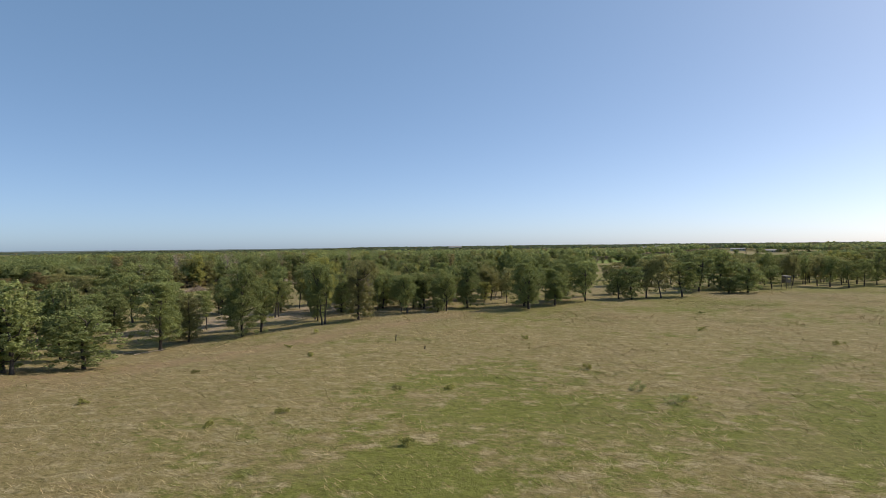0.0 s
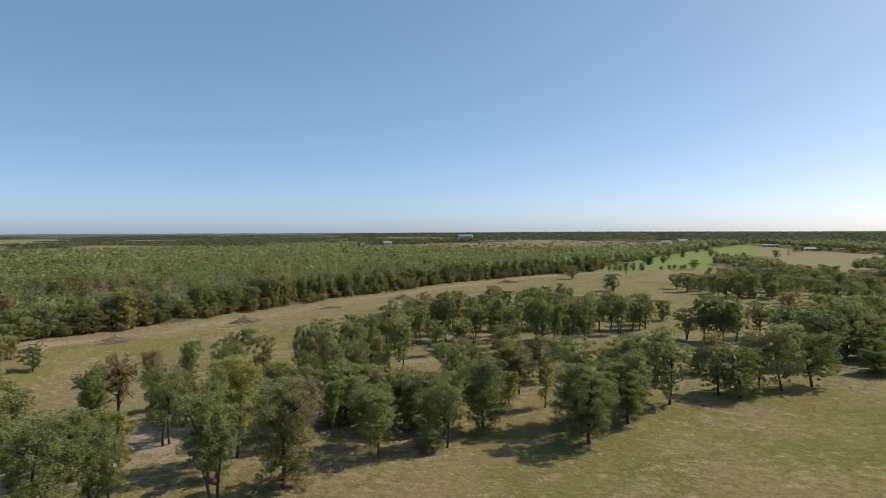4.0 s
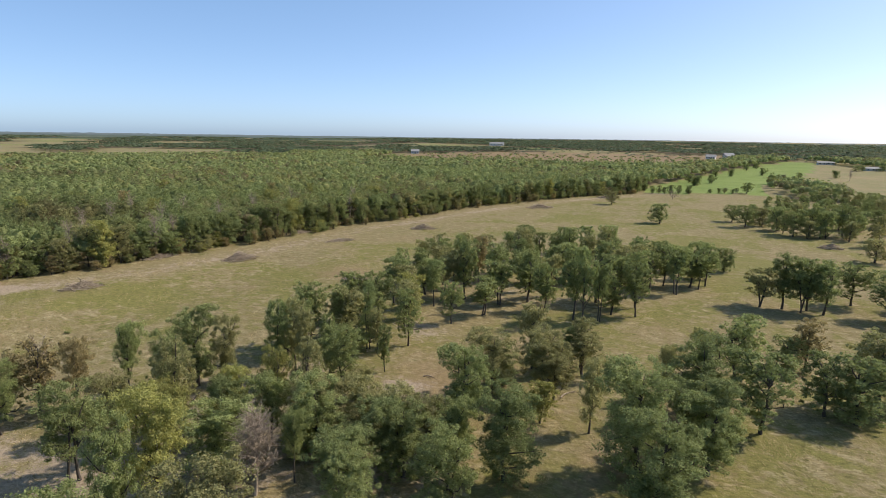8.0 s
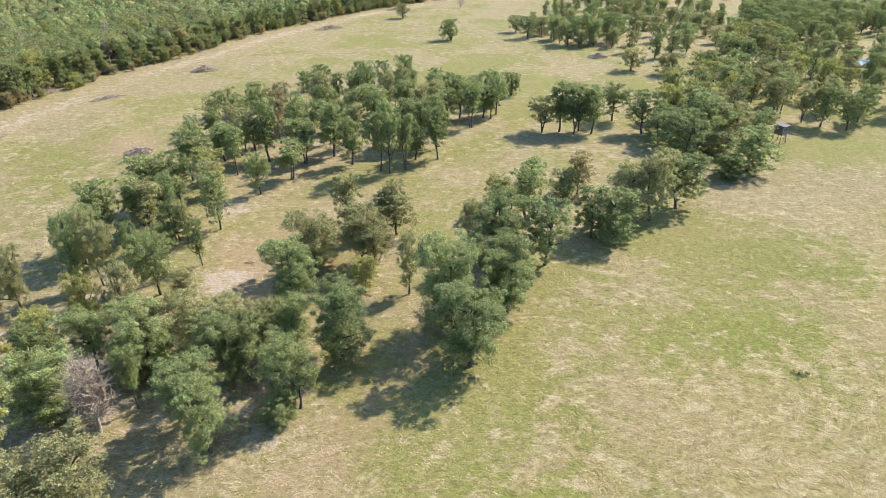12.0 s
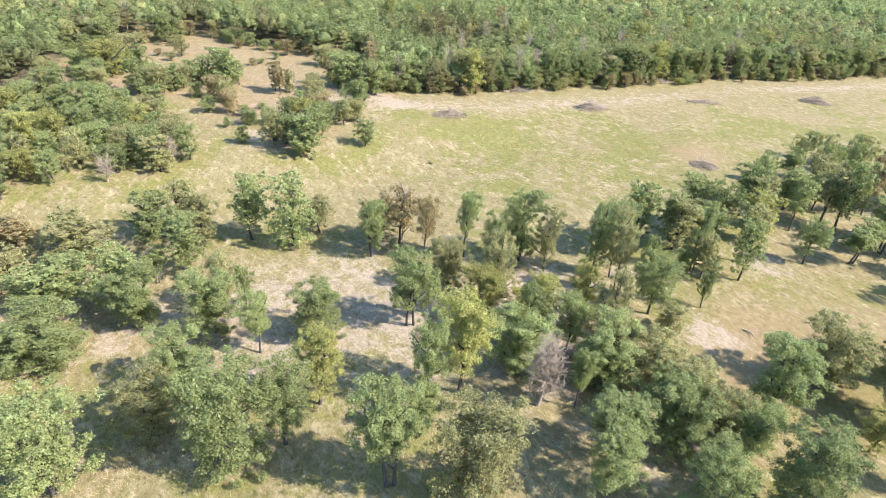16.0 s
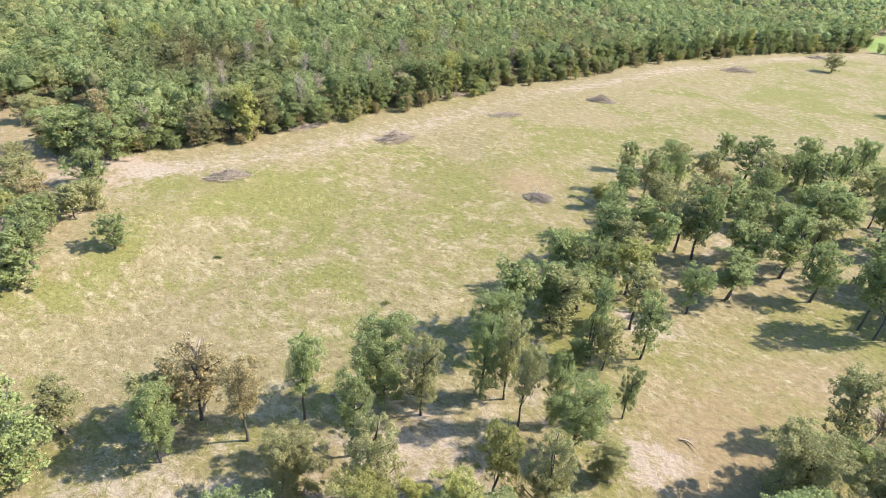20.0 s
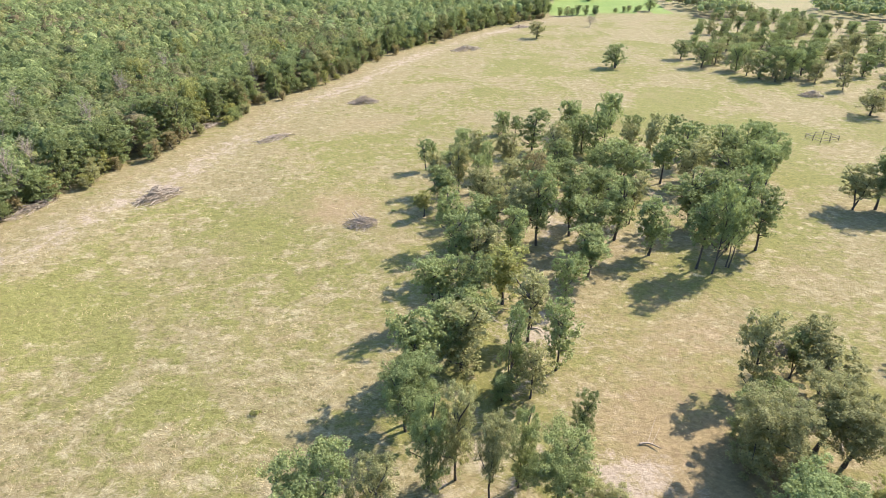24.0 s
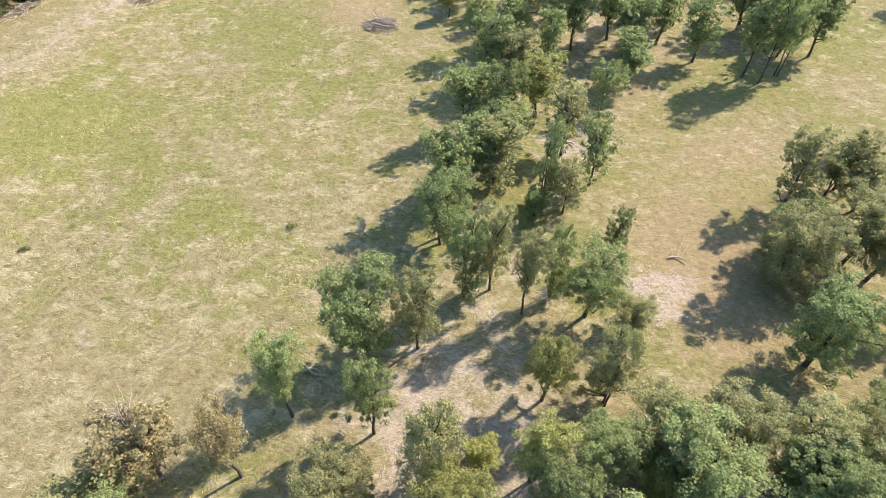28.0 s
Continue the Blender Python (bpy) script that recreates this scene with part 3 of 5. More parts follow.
GROVE_NORTH_MORE = [
    (-49.2, 125.5, 5.3, 2.2, 'd'), (-44.9, 126.3, 3.8, 2.8, 'd'), (-26.2, 127.2, 6.0, 2.9, 'd'), (-42.5, 129.8, 6.0, 3.0, 'd'), (9.5, 132.5, 7.7, 3.6, 'd'),
    (0.0, 136.6, 6.4, 2.5, 'd'), (-29.8, 136.6, 8.3, 3.3, 'd'), (-20.8, 137.1, 6.9, 3.7, 'd'), (6.0, 137.8, 5.5, 3.4, 'd'), (-3.3, 138.0, 7.0, 2.7, 'd'),
    (-9.4, 144.5, 5.1, 3.1, 'g'), (-35.4, 146.9, 4.8, 2.3, 'd'), (-32.5, 147.8, 3.5, 1.6, 'd'), (-21.4, 149.5, 6.5, 3.2, 'd'), (-11.5, 156.1, 6.7, 3.2, 'd'),
]
SMALL_GROVE = [
    (39.2, 106.3, 7.1, 3.2, 'd'), (37.6, 112.6, 8.1, 3.6, 'd'), (27.8, 112.7, 9.7, 3.1, 'd'), (24.2, 112.7, 9.4, 2.9, 'd'), (21.8, 113.8, 10.2, 3.3, 'g'),
    (18.2, 113.9, 7.1, 3.1, 'g'), (26.0, 114.5, 8.5, 2.9, 'g'), (34.0, 121.2, 7.9, 3.3, 'd'),
]
EAST_WOOD_EDGE = [
    (58.4, 108.1, 6.2, 3.2, 'd'), (66.5, 121.0, 8.8, 3.2, 'g'), (74.7, 116.6, 8.5, 3.0, 'g'), (72.5, 119.3, 8.5, 2.8, 'o'), (78.4, 114.1, 7.2, 2.9, 'g'), (84.0, 119.5, 7.6, 3.0, 'g'), (80.5, 126.0, 8.0, 3.0, 'g'),
]
GROVE_INNER = [
    (-40.1, 80.7, 8.0, 2.5, 'g'), (-35.3, 92.2, 8.1, 2.5, 'g'), (-43.4, 96.6, 8.5, 2.2, 'g'), (-6.0, 98.8, 6.4, 2.9, 'g'), (-26.7, 101.5, 9.1, 2.9, 'g'),
    (-37.0, 102.8, 7.8, 2.1, 'o'), (-2.3, 104.4, 9.7, 2.6, 'g'), (-5.4, 106.1, 8.5, 2.9, 'g'), (-22.1, 107.6, 7.6, 2.3, 'g'), (-31.9, 107.9, 9.7, 2.5, 'b'),
    (-39.5, 110.2, 8.4, 1.9, 'g'), (-46.9, 115.3, 6.7, 2.0, 'g'), (-42.9, 115.6, 8.4, 2.0, 'g'), (4.4, 116.6, 9.2, 2.9, 'g'), (-14.9, 117.2, 7.3, 2.6, 'd'),
    (-38.5, 117.4, 8.0, 1.4, 'g'), (-18.6, 117.8, 7.4, 2.8, 'g'), (-6.3, 118.1, 8.0, 2.5, 'o'), (-26.4, 119.8, 7.6, 2.6, 'd'), (2.2, 122.8, 8.8, 2.9, 'g'),
    (-26.7, 123.1, 9.5, 2.9, 'g'), (10.2, 126.0, 8.1, 2.9, 'd'), (-10.1, 127.3, 10.2, 2.2, 'g'), (-13.2, 129.5, 7.6, 2.1, 'g'),
]
GROVE_INNER_MORE = [
    (-3.1, 130.0, 7.6, 2.6, 'd'), (-24.5, 130.3, 7.6, 2.2, 'g'), (-18.4, 134.6, 8.3, 2.5, 'd'), (15.1, 141.9, 5.1, 2.9, 'd'), (-15.2, 142.0, 8.1, 2.2, 'd'),
]
SHRUBS = [
    (-93.9, 53.7, 5.1, 2.2, 'd'), (-94.5, 42.0, 7.6, 3.2, 'g'), (-97.4, 45.4, 6.5, 3.2, 'g'), (-98.9, 41.2, 5.7, 3.2, 'o'), (-100.2, 38.9, 6.2, 3.0, 'o'),
    (-103.0, 48.5, 5.9, 2.5, 'g'), (-104.9, 51.4, 5.0, 2.5, 'g'), (-106.5, 48.3, 4.4, 2.5, 'o'), (-112.2, 49.5, 5.3, 2.2, 'g'), (-111.9, 46.4, 4.5, 2.2, 'g'),
    (-109.4, 48.3, 4.0, 2.2, 'o'), (-104.2, 54.7, 5.3, 2.2, 'o'), (-105.1, 57.7, 4.5, 2.2, 'o'), (-107.2, 55.4, 3.9, 2.2, 'o'), (-103.4, 34.5, 3.5, 1.5, 'y'),
    (-112.5, 34.8, 2.0, 1.1, 'g'), (-130.7, 51.2, 6.6, 2.1, 'b'), (-127.9, 51.1, 5.6, 2.1, 'b'), (-129.2, 53.7, 4.9, 2.1, 'o'), (-139.6, 43.4, 8.4, 3.5, 'g'),
    (-144.5, 43.8, 7.2, 3.5, 'g'), (-142.4, 39.4, 6.3, 3.5, 'o'), (-139.2, 45.6, 5.4, 2.3, 'g'), (-142.3, 46.3, 4.6, 2.3, 'g'),
]
SHRUBS_WEST = [
    (-141.3, 43.3, 4.1, 2.3, 'o'), (-146.9, 36.9, 4.6, 1.9, 'g'), (-145.0, 38.7, 3.9, 1.9, 'g'), (-147.6, 39.4, 3.4, 1.9, 'o'), (-158.6, 29.5, 5.9, 2.5, 'g'),
    (-161.2, 27.2, 5.0, 2.5, 'g'), (-157.9, 26.1, 4.4, 2.5, 'o'), (-170.2, 41.6, 4.4, 2.6, 'g'), (-174.5, 21.1, 5.8, 2.4, 'g'), (-171.4, 22.4, 4.9, 2.4, 'g'),
    (-174.1, 24.5, 4.4, 2.4, 'o'), (-150.5, 16.6, 4.4, 2.7, 'g'), (-139.7, 25.1, 7.2, 3.0, 'o'), (-138.0, 29.0, 6.1, 3.0, 'o'), (-142.2, 28.5, 5.4, 3.0, 'o'),
    (-139.2, 32.2, 5.8, 2.4, 'o'), (-141.1, 35.0, 4.9, 2.4, 'o'), (-142.6, 31.9, 4.4, 2.4, 'o'), (-172.1, 36.4, 2.0, 1.4, 'b'), (-128.6, 59.3, 3.8, 2.6, 'g'),
    (-135.1, 66.7, 4.5, 1.9, 'o'), (-133.1, 68.4, 3.8, 1.9, 'o'), (-135.6, 69.3, 3.4, 1.9, 'o'),
]
THICKET = [
    (-127.5, 67.8, 8.0, 5.4, 'g'), (-119.8, 70.4, 7.7, 4.7, 'y'), (-122.9, 78.7, 8.0, 5.4, 'g'), (-117.5, 54.5, 5.7, 3.9, 'o'), (-113.0, 62.0, 5.7, 3.8, 'o'),
    (-162.4, 27.8, 7.9, 5.3, 'o'), (-157.9, 22.4, 7.6, 5.2, 'y'), (-186.5, 25.9, 7.5, 5.1, 'o'), (-188.8, 41.9, 8.0, 5.4, 'g'), (-107.1, 47.5, 5.3, 3.3, 'y'),
]
PARK = [
    (28.1, 219.3, 9.3, 3.7, 'd'), (25.3, 232.2, 7.7, 3.7, 'd'), (33.9, 225.4, 8.0, 3.7, 'g'), (37.5, 215.4, 9.7, 3.7, 'g'), (39.5, 204.2, 9.3, 3.7, 'g'),
    (44.8, 207.3, 12.4, 3.7, 'g'), (47.9, 203.9, 10.2, 3.7, 'g'), (54.1, 210.3, 12.0, 3.7, 'g'), (62.6, 224.5, 8.5, 3.7, 'g'), (55.8, 245.4, 11.1, 3.7, 'g'),
    (69.7, 260.9, 9.9, 3.7, 'g'), (70.4, 237.6, 8.2, 3.7, 'g'), (50.8, 168.2, 7.0, 3.6, 'g'), (73.9, 234.7, 6.8, 3.7, 'o'), (71.4, 209.8, 7.8, 3.5, 'g'),
    (86.7, 244.4, 9.3, 3.7, 'o'), (59.6, 162.9, 6.4, 3.7, 'g'), (53.6, 144.1, 6.0, 2.4, 'g'), (69.3, 166.3, 6.1, 3.6, 'g'), (81.7, 211.8, 7.2, 3.7, 'g'),
    (91.4, 230.1, 8.2, 3.7, 'd'), (102.0, 243.8, 6.8, 3.7, 'o'), (0.6, 216.5, 6.8, 3.7, 'd'), (-19.4, 269.5, 6.2, 3.6, 'o'),
]
PARK_FAR = [
    (92.3, 321.8, 8.6, 3.7, 'g'), (90.0, 329.6, 7.5, 3.7, 'g'), (94.4, 314.3, 8.0, 3.7, 'd'), (108.6, 287.1, 7.2, 3.7, 'd'),
    (116.2, 286.7, 7.2, 3.4, 'd'), (98.5, 217.2, 8.8, 3.7, 'g'), (103.7, 211.1, 8.7, 3.7, 'g'), (118.1, 222.7, 9.3, 3.7, 'g'), (122.9, 216.4, 8.2, 3.7, 'g'),
    (85.7, 190.9, 7.4, 3.7, 'g'), (88.7, 181.8, 7.1, 3.7, 'g'), (89.1, 206.0, 7.1, 3.5, 'o'), (20.6, 403.9, 6.2, 3.6, 'd'),
    (68.9, 288.8, 10.9, 3.7, 'g'), (57.8, 285.2, 8.5, 3.7, 'g'), (49.5, 289.7, 7.5, 3.7, 'g'),
]
DEAD_OAK = (-29.3, 36.0, 7.5)
STAND = (61.6, 107.0)
STAKES = [(-10.0, 3.6, 0.8, 4), (-4.1, -2.2, 0.4, 8)]
BRANCHES = [(-42.7, -3.9, 4.0, 70), (-44.2, -5.6, 2.0, 10), (-53.9, 50.3, 2.2, 160), (-24.5, 63.1, 1.7, -10), (-7.9, 64.5, 2.6, 60), (-12.7, 71.0, 2.0, 20), (-36.2, 82.2, 1.8, 30), (-32.8, 78.7, 1.6, -30), (-54.0, 50.2, 1.5, 15)]
WEEDS = [(-59.3, 65.1, 0.65, 'y'), (-83.7, 61.2, 0.58, 'g'), (21.9, -20.8, 1.15, 'g'), (19.6, -16.8, 0.94, 'g'), (23.2, -19.6, 0.86, 'y'), (-23.2, -31.9, 0.58, 'y'), (-6.0, -30.9, 0.72, 'y'), (-25.1, 10.0, 0.94, 'y'), (-15.6, -8.9, 0.65, 'y'), (-9.2, -34.5, 0.58, 'y'), (29.4, 21.1, 0.86, 'y'),
         (-15.9, 37.0, 0.86, 'y'), (-0.4, -21.6, 0.58, 'o'), (5.4, -34.9, 0.65, 'y'), (4.1, -20.5, 0.58, 'y'), (-22.2, -2.7, 0.58, 'y'), (-22.8, -19.3, 0.50, 'o'), (6.4, 8.3, 0.65, 'y'), (15.1, -9.6, 0.65, 'y'), (43.2, 11.9, 0.79, 'y'), (32.2, 42.8, 0.72, 'g'), (-99.7, 80.2, 0.79, 'g'), (-52.6, 107.7, 0.65, 'g')]

# ---- trees ----
def leaf_cloud(rng, centres, spread, count, size, flat=0.75, core=None):
    """Leaf sprays: small blades scattered round each clump centre, mostly on its outside, facing out and up."""
    n = len(centres) * count
    way = rng.normal(size=(n, 3))
    way /= np.linalg.norm(way, axis=1, keepdims=True)
    reach = np.repeat(spread, count)[:, None] * (0.45 + 0.65 * rng.random((n, 1)))
    at = np.repeat(centres, count, 0) + way * reach * (1, 1, flat)
    if core is not None:
        out = at - core
        way = 0.45 * way + 1.1 * out / (np.linalg.norm(out, axis=1, keepdims=True) + 1e-6)
    face = (0.65 if core is None else 0.8) * way + 0.75 * rng.normal(size=(n, 3)) + (0, 0, 0.95 if core is None else 0.5)
    face /= np.linalg.norm(face, axis=1, keepdims=True)
    u = np.cross(face, rng.normal(size=(n, 3)))
    u /= np.linalg.norm(u, axis=1, keepdims=True)
    v = np.cross(face, u)
    s = size * (0.6 + 0.8 * rng.random((n, 1)))
    u, v = u * s, v * s
    tri = np.stack([at - u * 0.8 - v * 0.5, at + u * 0.8 - v * 0.45, at + v * 0.95], 1)
    return tri.reshape(-1, 3), np.arange(3 * n).reshape(-1, 3)


TREE_H, TREE_R = 9.0, 3.0


def crown_clumps(rng, bottom, shape, number, top=TREE_H):
    """Centres and sizes of leaf clumps: lobes carried by the main limbs, each set about with clumps, between bottom and top."""
    tall = top - bottom
    lobes = []
    count = {"round": 18, "tall": 15, "flat": 15, "vase": 14}[shape]
    for k in range(count):
        z = min(1.0, max(0.0, (k + 0.5) / count + rng.normal() * 0.08))
        wide = {"round": 0.62 + 0.38 * math.sin(math.pi * (0.1 + 0.8 * z)), "tall": 0.95 - 0.38 * z, "flat": 0.78 + 0.22 * math.sin(math.pi * z), "vase": 0.48 + 0.48 * z ** 0.8}[shape]
        a = k * 2.4 + rng.normal() * 0.6
        r = TREE_R * wide * (rng.uniform(0.34, 0.68) if k % 4 else rng.uniform(0.0, 0.3))
        lobes.append((r * math.cos(a), r * math.sin(a), bottom + tall * (0.07 + 0.82 * z), TREE_R * rng.uniform(0.36, 0.56)))
    lobes = np.array(lobes)
    pick = rng.choice(count, number, p=lobes[:, 3] ** 2 / (lobes[:, 3] ** 2).sum())
    way = rng.normal(size=(number, 3)) + (0, 0, 0.25)
    way /= np.linalg.norm(way, axis=1, keepdims=True)
    out = lobes[pick, :3] + way * lobes[pick, 3:] * (0.45 + 0.62 * rng.random((number, 1))) * (1, 1, 1.3)
    out[:, 2] = np.clip(out[:, 2], bottom * 0.8 + 0.2, top - 0.35)
    return out, 0.25 + 0.33 * rng.random(number)


def dome_clumps(rng, bottom, number):
    """Clumps on the outside of a lumpy domed crown, as trees in a closed stand have."""
    z, a = rng.uniform(-0.55, 1.0, number), rng.uniform(0, 6.283, number)
    p, q = rng.uniform(0, 6.283, 2)
    lump = 0.90 + 0.17 * np.sin(3 * a + p) * np.cos(2.5 * z + q) + 0.14 * np.sin(5 * a - q + 4 * z) + rng.normal(size=number) * 0.10
    r = np.sqrt(1 - z ** 2) * lump * TREE_R
    low, high = (TREE_H + bottom) / 2 + 0.4, (TREE_H - bottom) / 2 - 0.4
    return np.stack([r * np.cos(a), r * np.sin(a), low + z * lump * high], 1), 0.30 + 0.40 * rng.random(number)


def dome_core(rng, bottom, sides, rings, size):
    """The closed leaf mass behind the outer sprays of a forest crown."""
    low, high = (TREE_H + bottom) / 2 + 0.4, (TREE_H - bottom) / 2 - 0.4
    z = np.repeat(np.cos(np.linspace(0.35, 2.1, rings)), sides)
    a = np.tile(np.arange(sides) * 2 * np.pi / sides, rings) + np.repeat(np.arange(rings) * 0.5, sides)
    r = np.sqrt(1 - z ** 2) * TREE_R * size * (1 + rng.normal(size=len(z)) * 0.16)
    v = np.concatenate([[(0, 0, low + high * size)], np.stack([r * np.cos(a), r * np.sin(a), low + z * high * size * (1 + rng.normal(size=len(z)) * 0.12)], 1)])
    k, n = np.arange(sides), (np.arange(sides) + 1) % sides
    f = [np.stack([0 * k, 1 + k, 1 + n], 1)]
    for q in range(rings - 1):
        b = 1 + q * sides
        f += [np.stack([b + k, b + sides + k, b + n], 1), np.stack([b + n, b + sides + k, b + sides + n], 1)]
    return v, np.concatenate(f)


def tree_meshes(seed, shape, bottom, number, count, size, stems=1, high=TREE_H):
    rng = np.random.default_rng(seed)
    centres, spread = crown_clumps(rng, bottom, shape, number, high)
    v, f = leaf_cloud(rng, centres, spread, count, size)
    crown = sheet("crown", v, f, LEAF["g"])
    rods = Tubes(6)
    for s in range(stems):
        lean, foot = rng.normal(size=2) * 0.35, rng.normal(size=2) * (0.35 if stems > 1 else 0.0)
        top = high * (0.86 if stems == 1 else 0.75)
        h = np.linspace(0, 1, 8)
        wob = np.cumsum(rng.normal(size=(8, 2)) * 0.07, 0)
        stem = np.stack([foot[0] + lean[0] * h + wob[:, 0], foot[1] + lean[1] * h + wob[:, 1], -0.15 + top * h], 1)
        rods.add(stem, np.array([0.22, 0.155, 0.14, 0.125, 0.105, 0.08, 0.05, 0.02]) * (1.0 if stems == 1 else 0.8))
        for c in centres[rng.permutation(len(centres))[: 12 // stems]]:
            k = np.clip((c[2] - 0.9 - 0.28 * np.hypot(c[0], c[1])) / top, 0.18, 0.8)
            base = np.array([np.interp(k, h, stem[:, n]) for n in range(3)])
            bow = (base + c) / 2 + rng.normal(size=3) * 0.22 + (0, 0, -0.15)
            rods.add([base, bow, c, c + (c - bow) * 0.25], [0.085, 0.06, 0.03, 0.008])
    return rods.mesh("trunk", BARK), crown


FULL = [
    ("round", 1.8, 200, 38, 0.125, 1), ("round", 2.5, 184, 38, 0.125, 1), ("tall", 1.6, 179, 38, 0.125, 1), ("flat", 3.3, 184, 38, 0.125, 1),
    ("vase", 3.4, 179, 38, 0.125, 2), ("round", 0.6, 224, 38, 0.125, 1), ("vase", 3.9, 168, 38, 0.125, 1), ("tall", 2.3, 168, 38, 0.125, 1),
    ("round", 2.3, 192, 38, 0.125, 2), ("flat", 1.5, 208, 38, 0.125, 1), ("vase", 2.3, 184, 38, 0.125, 1), ("tall", 1.0, 188, 38, 0.125, 2),
]
FORMS = FULL + [(shape, low * 0.7, int(number * 0.8), 34, size * 1.25, stems) for shape, low, number, count, size, stems in FULL]
FORMS += [(shape, low, int(number * 1.15), 112, size * 0.56, stems) for shape, low, number, count, size, stems in FULL]   # full of leaf
SQUAT = [("round", 0.5, 150, 48, 0.105, 1, 5.4), ("flat", 0.4, 160, 48, 0.105, 2, 4.8), ("vase", 0.6, 150, 48, 0.105, 2, 5.8), ("round", 0.9, 150, 48, 0.105, 1, 6.2)]
FORMS += SQUAT   # low bushy trees, wider for their height
STOCK = {}
LABELS = {
    "g": "green oak with a clumpy crown and bare lower trunk", "d": "dark green oak with a dense clumpy crown",
    "o": "dull olive green oak with a thin crown", "y": "yellowish green young oak on dry grass", "b": "oak with browning late-summer leaves",
}


def scaled(m, source, sx, sy, sz):
    own = source.scale if source else (1, 1, 1)
    return m @ Matrix.Diagonal((sx / own[0], sy / own[1], sz / own[2], 1))


def plant(x, y, h, r, kind, group, form=None, light=False, name="oak_tree", dense=False):
    """One tree: a root with trunk and crown."""
    rng = random.Random(round(x * 13.7 + y * 7.3, 1))
    if x > 15 and y > 150:   # the trees grow lower towards the north-east
        k = float(np.interp(y, [140, 330], [0.9, 0.68]))
        h, r = h * k, r * (0.45 + 0.55 * k)
    if form is None:
        slim = h / max(r, 0.1)
        form = rng.choice((2, 7, 11, 6) if slim > 3.9 else (0, 1, 4, 6, 7, 8, 10) if slim > 2.5 else (0, 3, 5, 1, 9, 8))
    form += len(FULL) * (1 if light else 2 if dense else 0)
    if h / max(r, 0.1) < 2.25 and light:
        form = len(FORMS) - 1 - int(rng.random() * len(SQUAT))
    high = FORMS[form][6] if len(FORMS[form]) > 6 else TREE_H
    m = pose(x, y, float(height_at(x, y)), 0, 0, rng.uniform(0, 360))
    sx, sy, sz = r / TREE_R * rng.uniform(0.92, 1.08), r / TREE_R * rng.uniform(0.92, 1.08), h / high
    key = (form, kind)
    if key in STOCK:
        ob = copy_thing(STOCK[key], scaled(m, STOCK[key], sx, sy, sz))
    else:
        if form not in STOCK:
            STOCK[form] = tree_meshes(40 + form, *FORMS[form])
        trunk, crown = STOCK[form]
        ob = new(name)
        part("trunk", trunk, ob)
        c = part("crown", crown, ob)
        c.material_slots[0].link = "OBJECT"
        c.material_slots[0].material = LEAF[kind]
        ob.matrix_basis = scaled(m, None, sx, sy, sz)
        STOCK[key] = ob
    ob.name = name
    size = "tall " if h > 9.5 else "low " if h < 5 else ""
    return tagged(ob, size + LABELS[kind], "tree", group)


rng = random.Random(3)
for some, group in ((SOUTH, "oaks on bare ground in the south"), (FIELD_ROW, "oaks along the hay meadow"), (GLADE_OAKS, "oaks in the southern glade"), (MIDDLE, "oaks in the middle glade"), (EAST_ROW, "oaks along the south field"),
                    (GROVE_SOUTH, "oak grove by the hay meadow"), (GROVE_SOUTH_MORE, "oak grove by the hay meadow"), (GROVE_NORTH, "oak grove by the hay meadow"), (GROVE_NORTH_MORE, "oak grove by the hay meadow"), (GROVE_INNER, "oak grove by the hay meadow"), (GROVE_INNER_MORE, "oak grove by the hay meadow"), (SMALL_GROVE, "small oak grove"),
                    (EAST_WOOD_EDGE, "oaks in the eastern wood"), (SHRUBS, "trees in the bushy pasture"), (SHRUBS_WEST, "trees in the bushy pasture"), (THICKET, "trees in the bushy pasture"), (PARK, "scattered oaks in the north pasture"), (PARK_FAR, "scattered oaks in the north pasture")):
    for x, y, h, r, kind in some:
        if kind == "g" and rng.random() < 0.16:
            kind = "o"
        if some is FIELD_ROW and kind == "o" and rng.random() < 0.4:
            kind = "b"
        if some in (SHRUBS, SHRUBS_WEST, THICKET) and kind != "b" and rng.random() < 0.4:
            kind = "g"
        bushy = (some is EAST_ROW and r > 2.2) or (r > 3.2 and y < 62) or (y < 40 and rng.random() < 0.4)
        low = rng.choice((5, 0, 9, 5)) if bushy else rng.choice((6, 4, 3, 1, 6, 10)) if group == "oak grove by the hay meadow" and y > 84 else None
        wide = 1.18 if some is PARK and y < 240 else 1.05 if some in (SOUTH, FIELD_ROW, GLADE_OAKS, MIDDLE) else 1.12 if some is EAST_ROW or group == "small oak grove" else 1.0
        plant(x, y, h * (1.05 if group == "oak grove by the hay meadow" else 1.0), r * wide, kind, group, low, y > 128 or x < -90, "thicket_tree" if some in (SHRUBS, SHRUBS_WEST, THICKET) else "oak_tree", y < 68 and -62 < x < 8)

# the belt of oaks goes on to the south-west
rng = random.Random(5)
spots = []
while len(spots) < 46:
    x, y = rng.uniform(-96, -37), rng.uniform(-66, -6)
    if x > -38 - 0.12 * (y + 20) or any(math.hypot(x - a, y - b) < 5.2 for a, b in spots) or (y > -9 and x > -75):
        continue
    spots.append((x, y))
    plant(x, y, rng.uniform(7, 9.6), rng.uniform(2.6, 3.8), rng.choice("ddgddo"), "oaks south-west of the field", light=True)

plant(-37.5, -19, 6.6, 3.8, "d", "oaks south-west of the field", 5)
plant(-42, -24, 7.2, 3.4, "d", "oaks south-west of the field", 5)

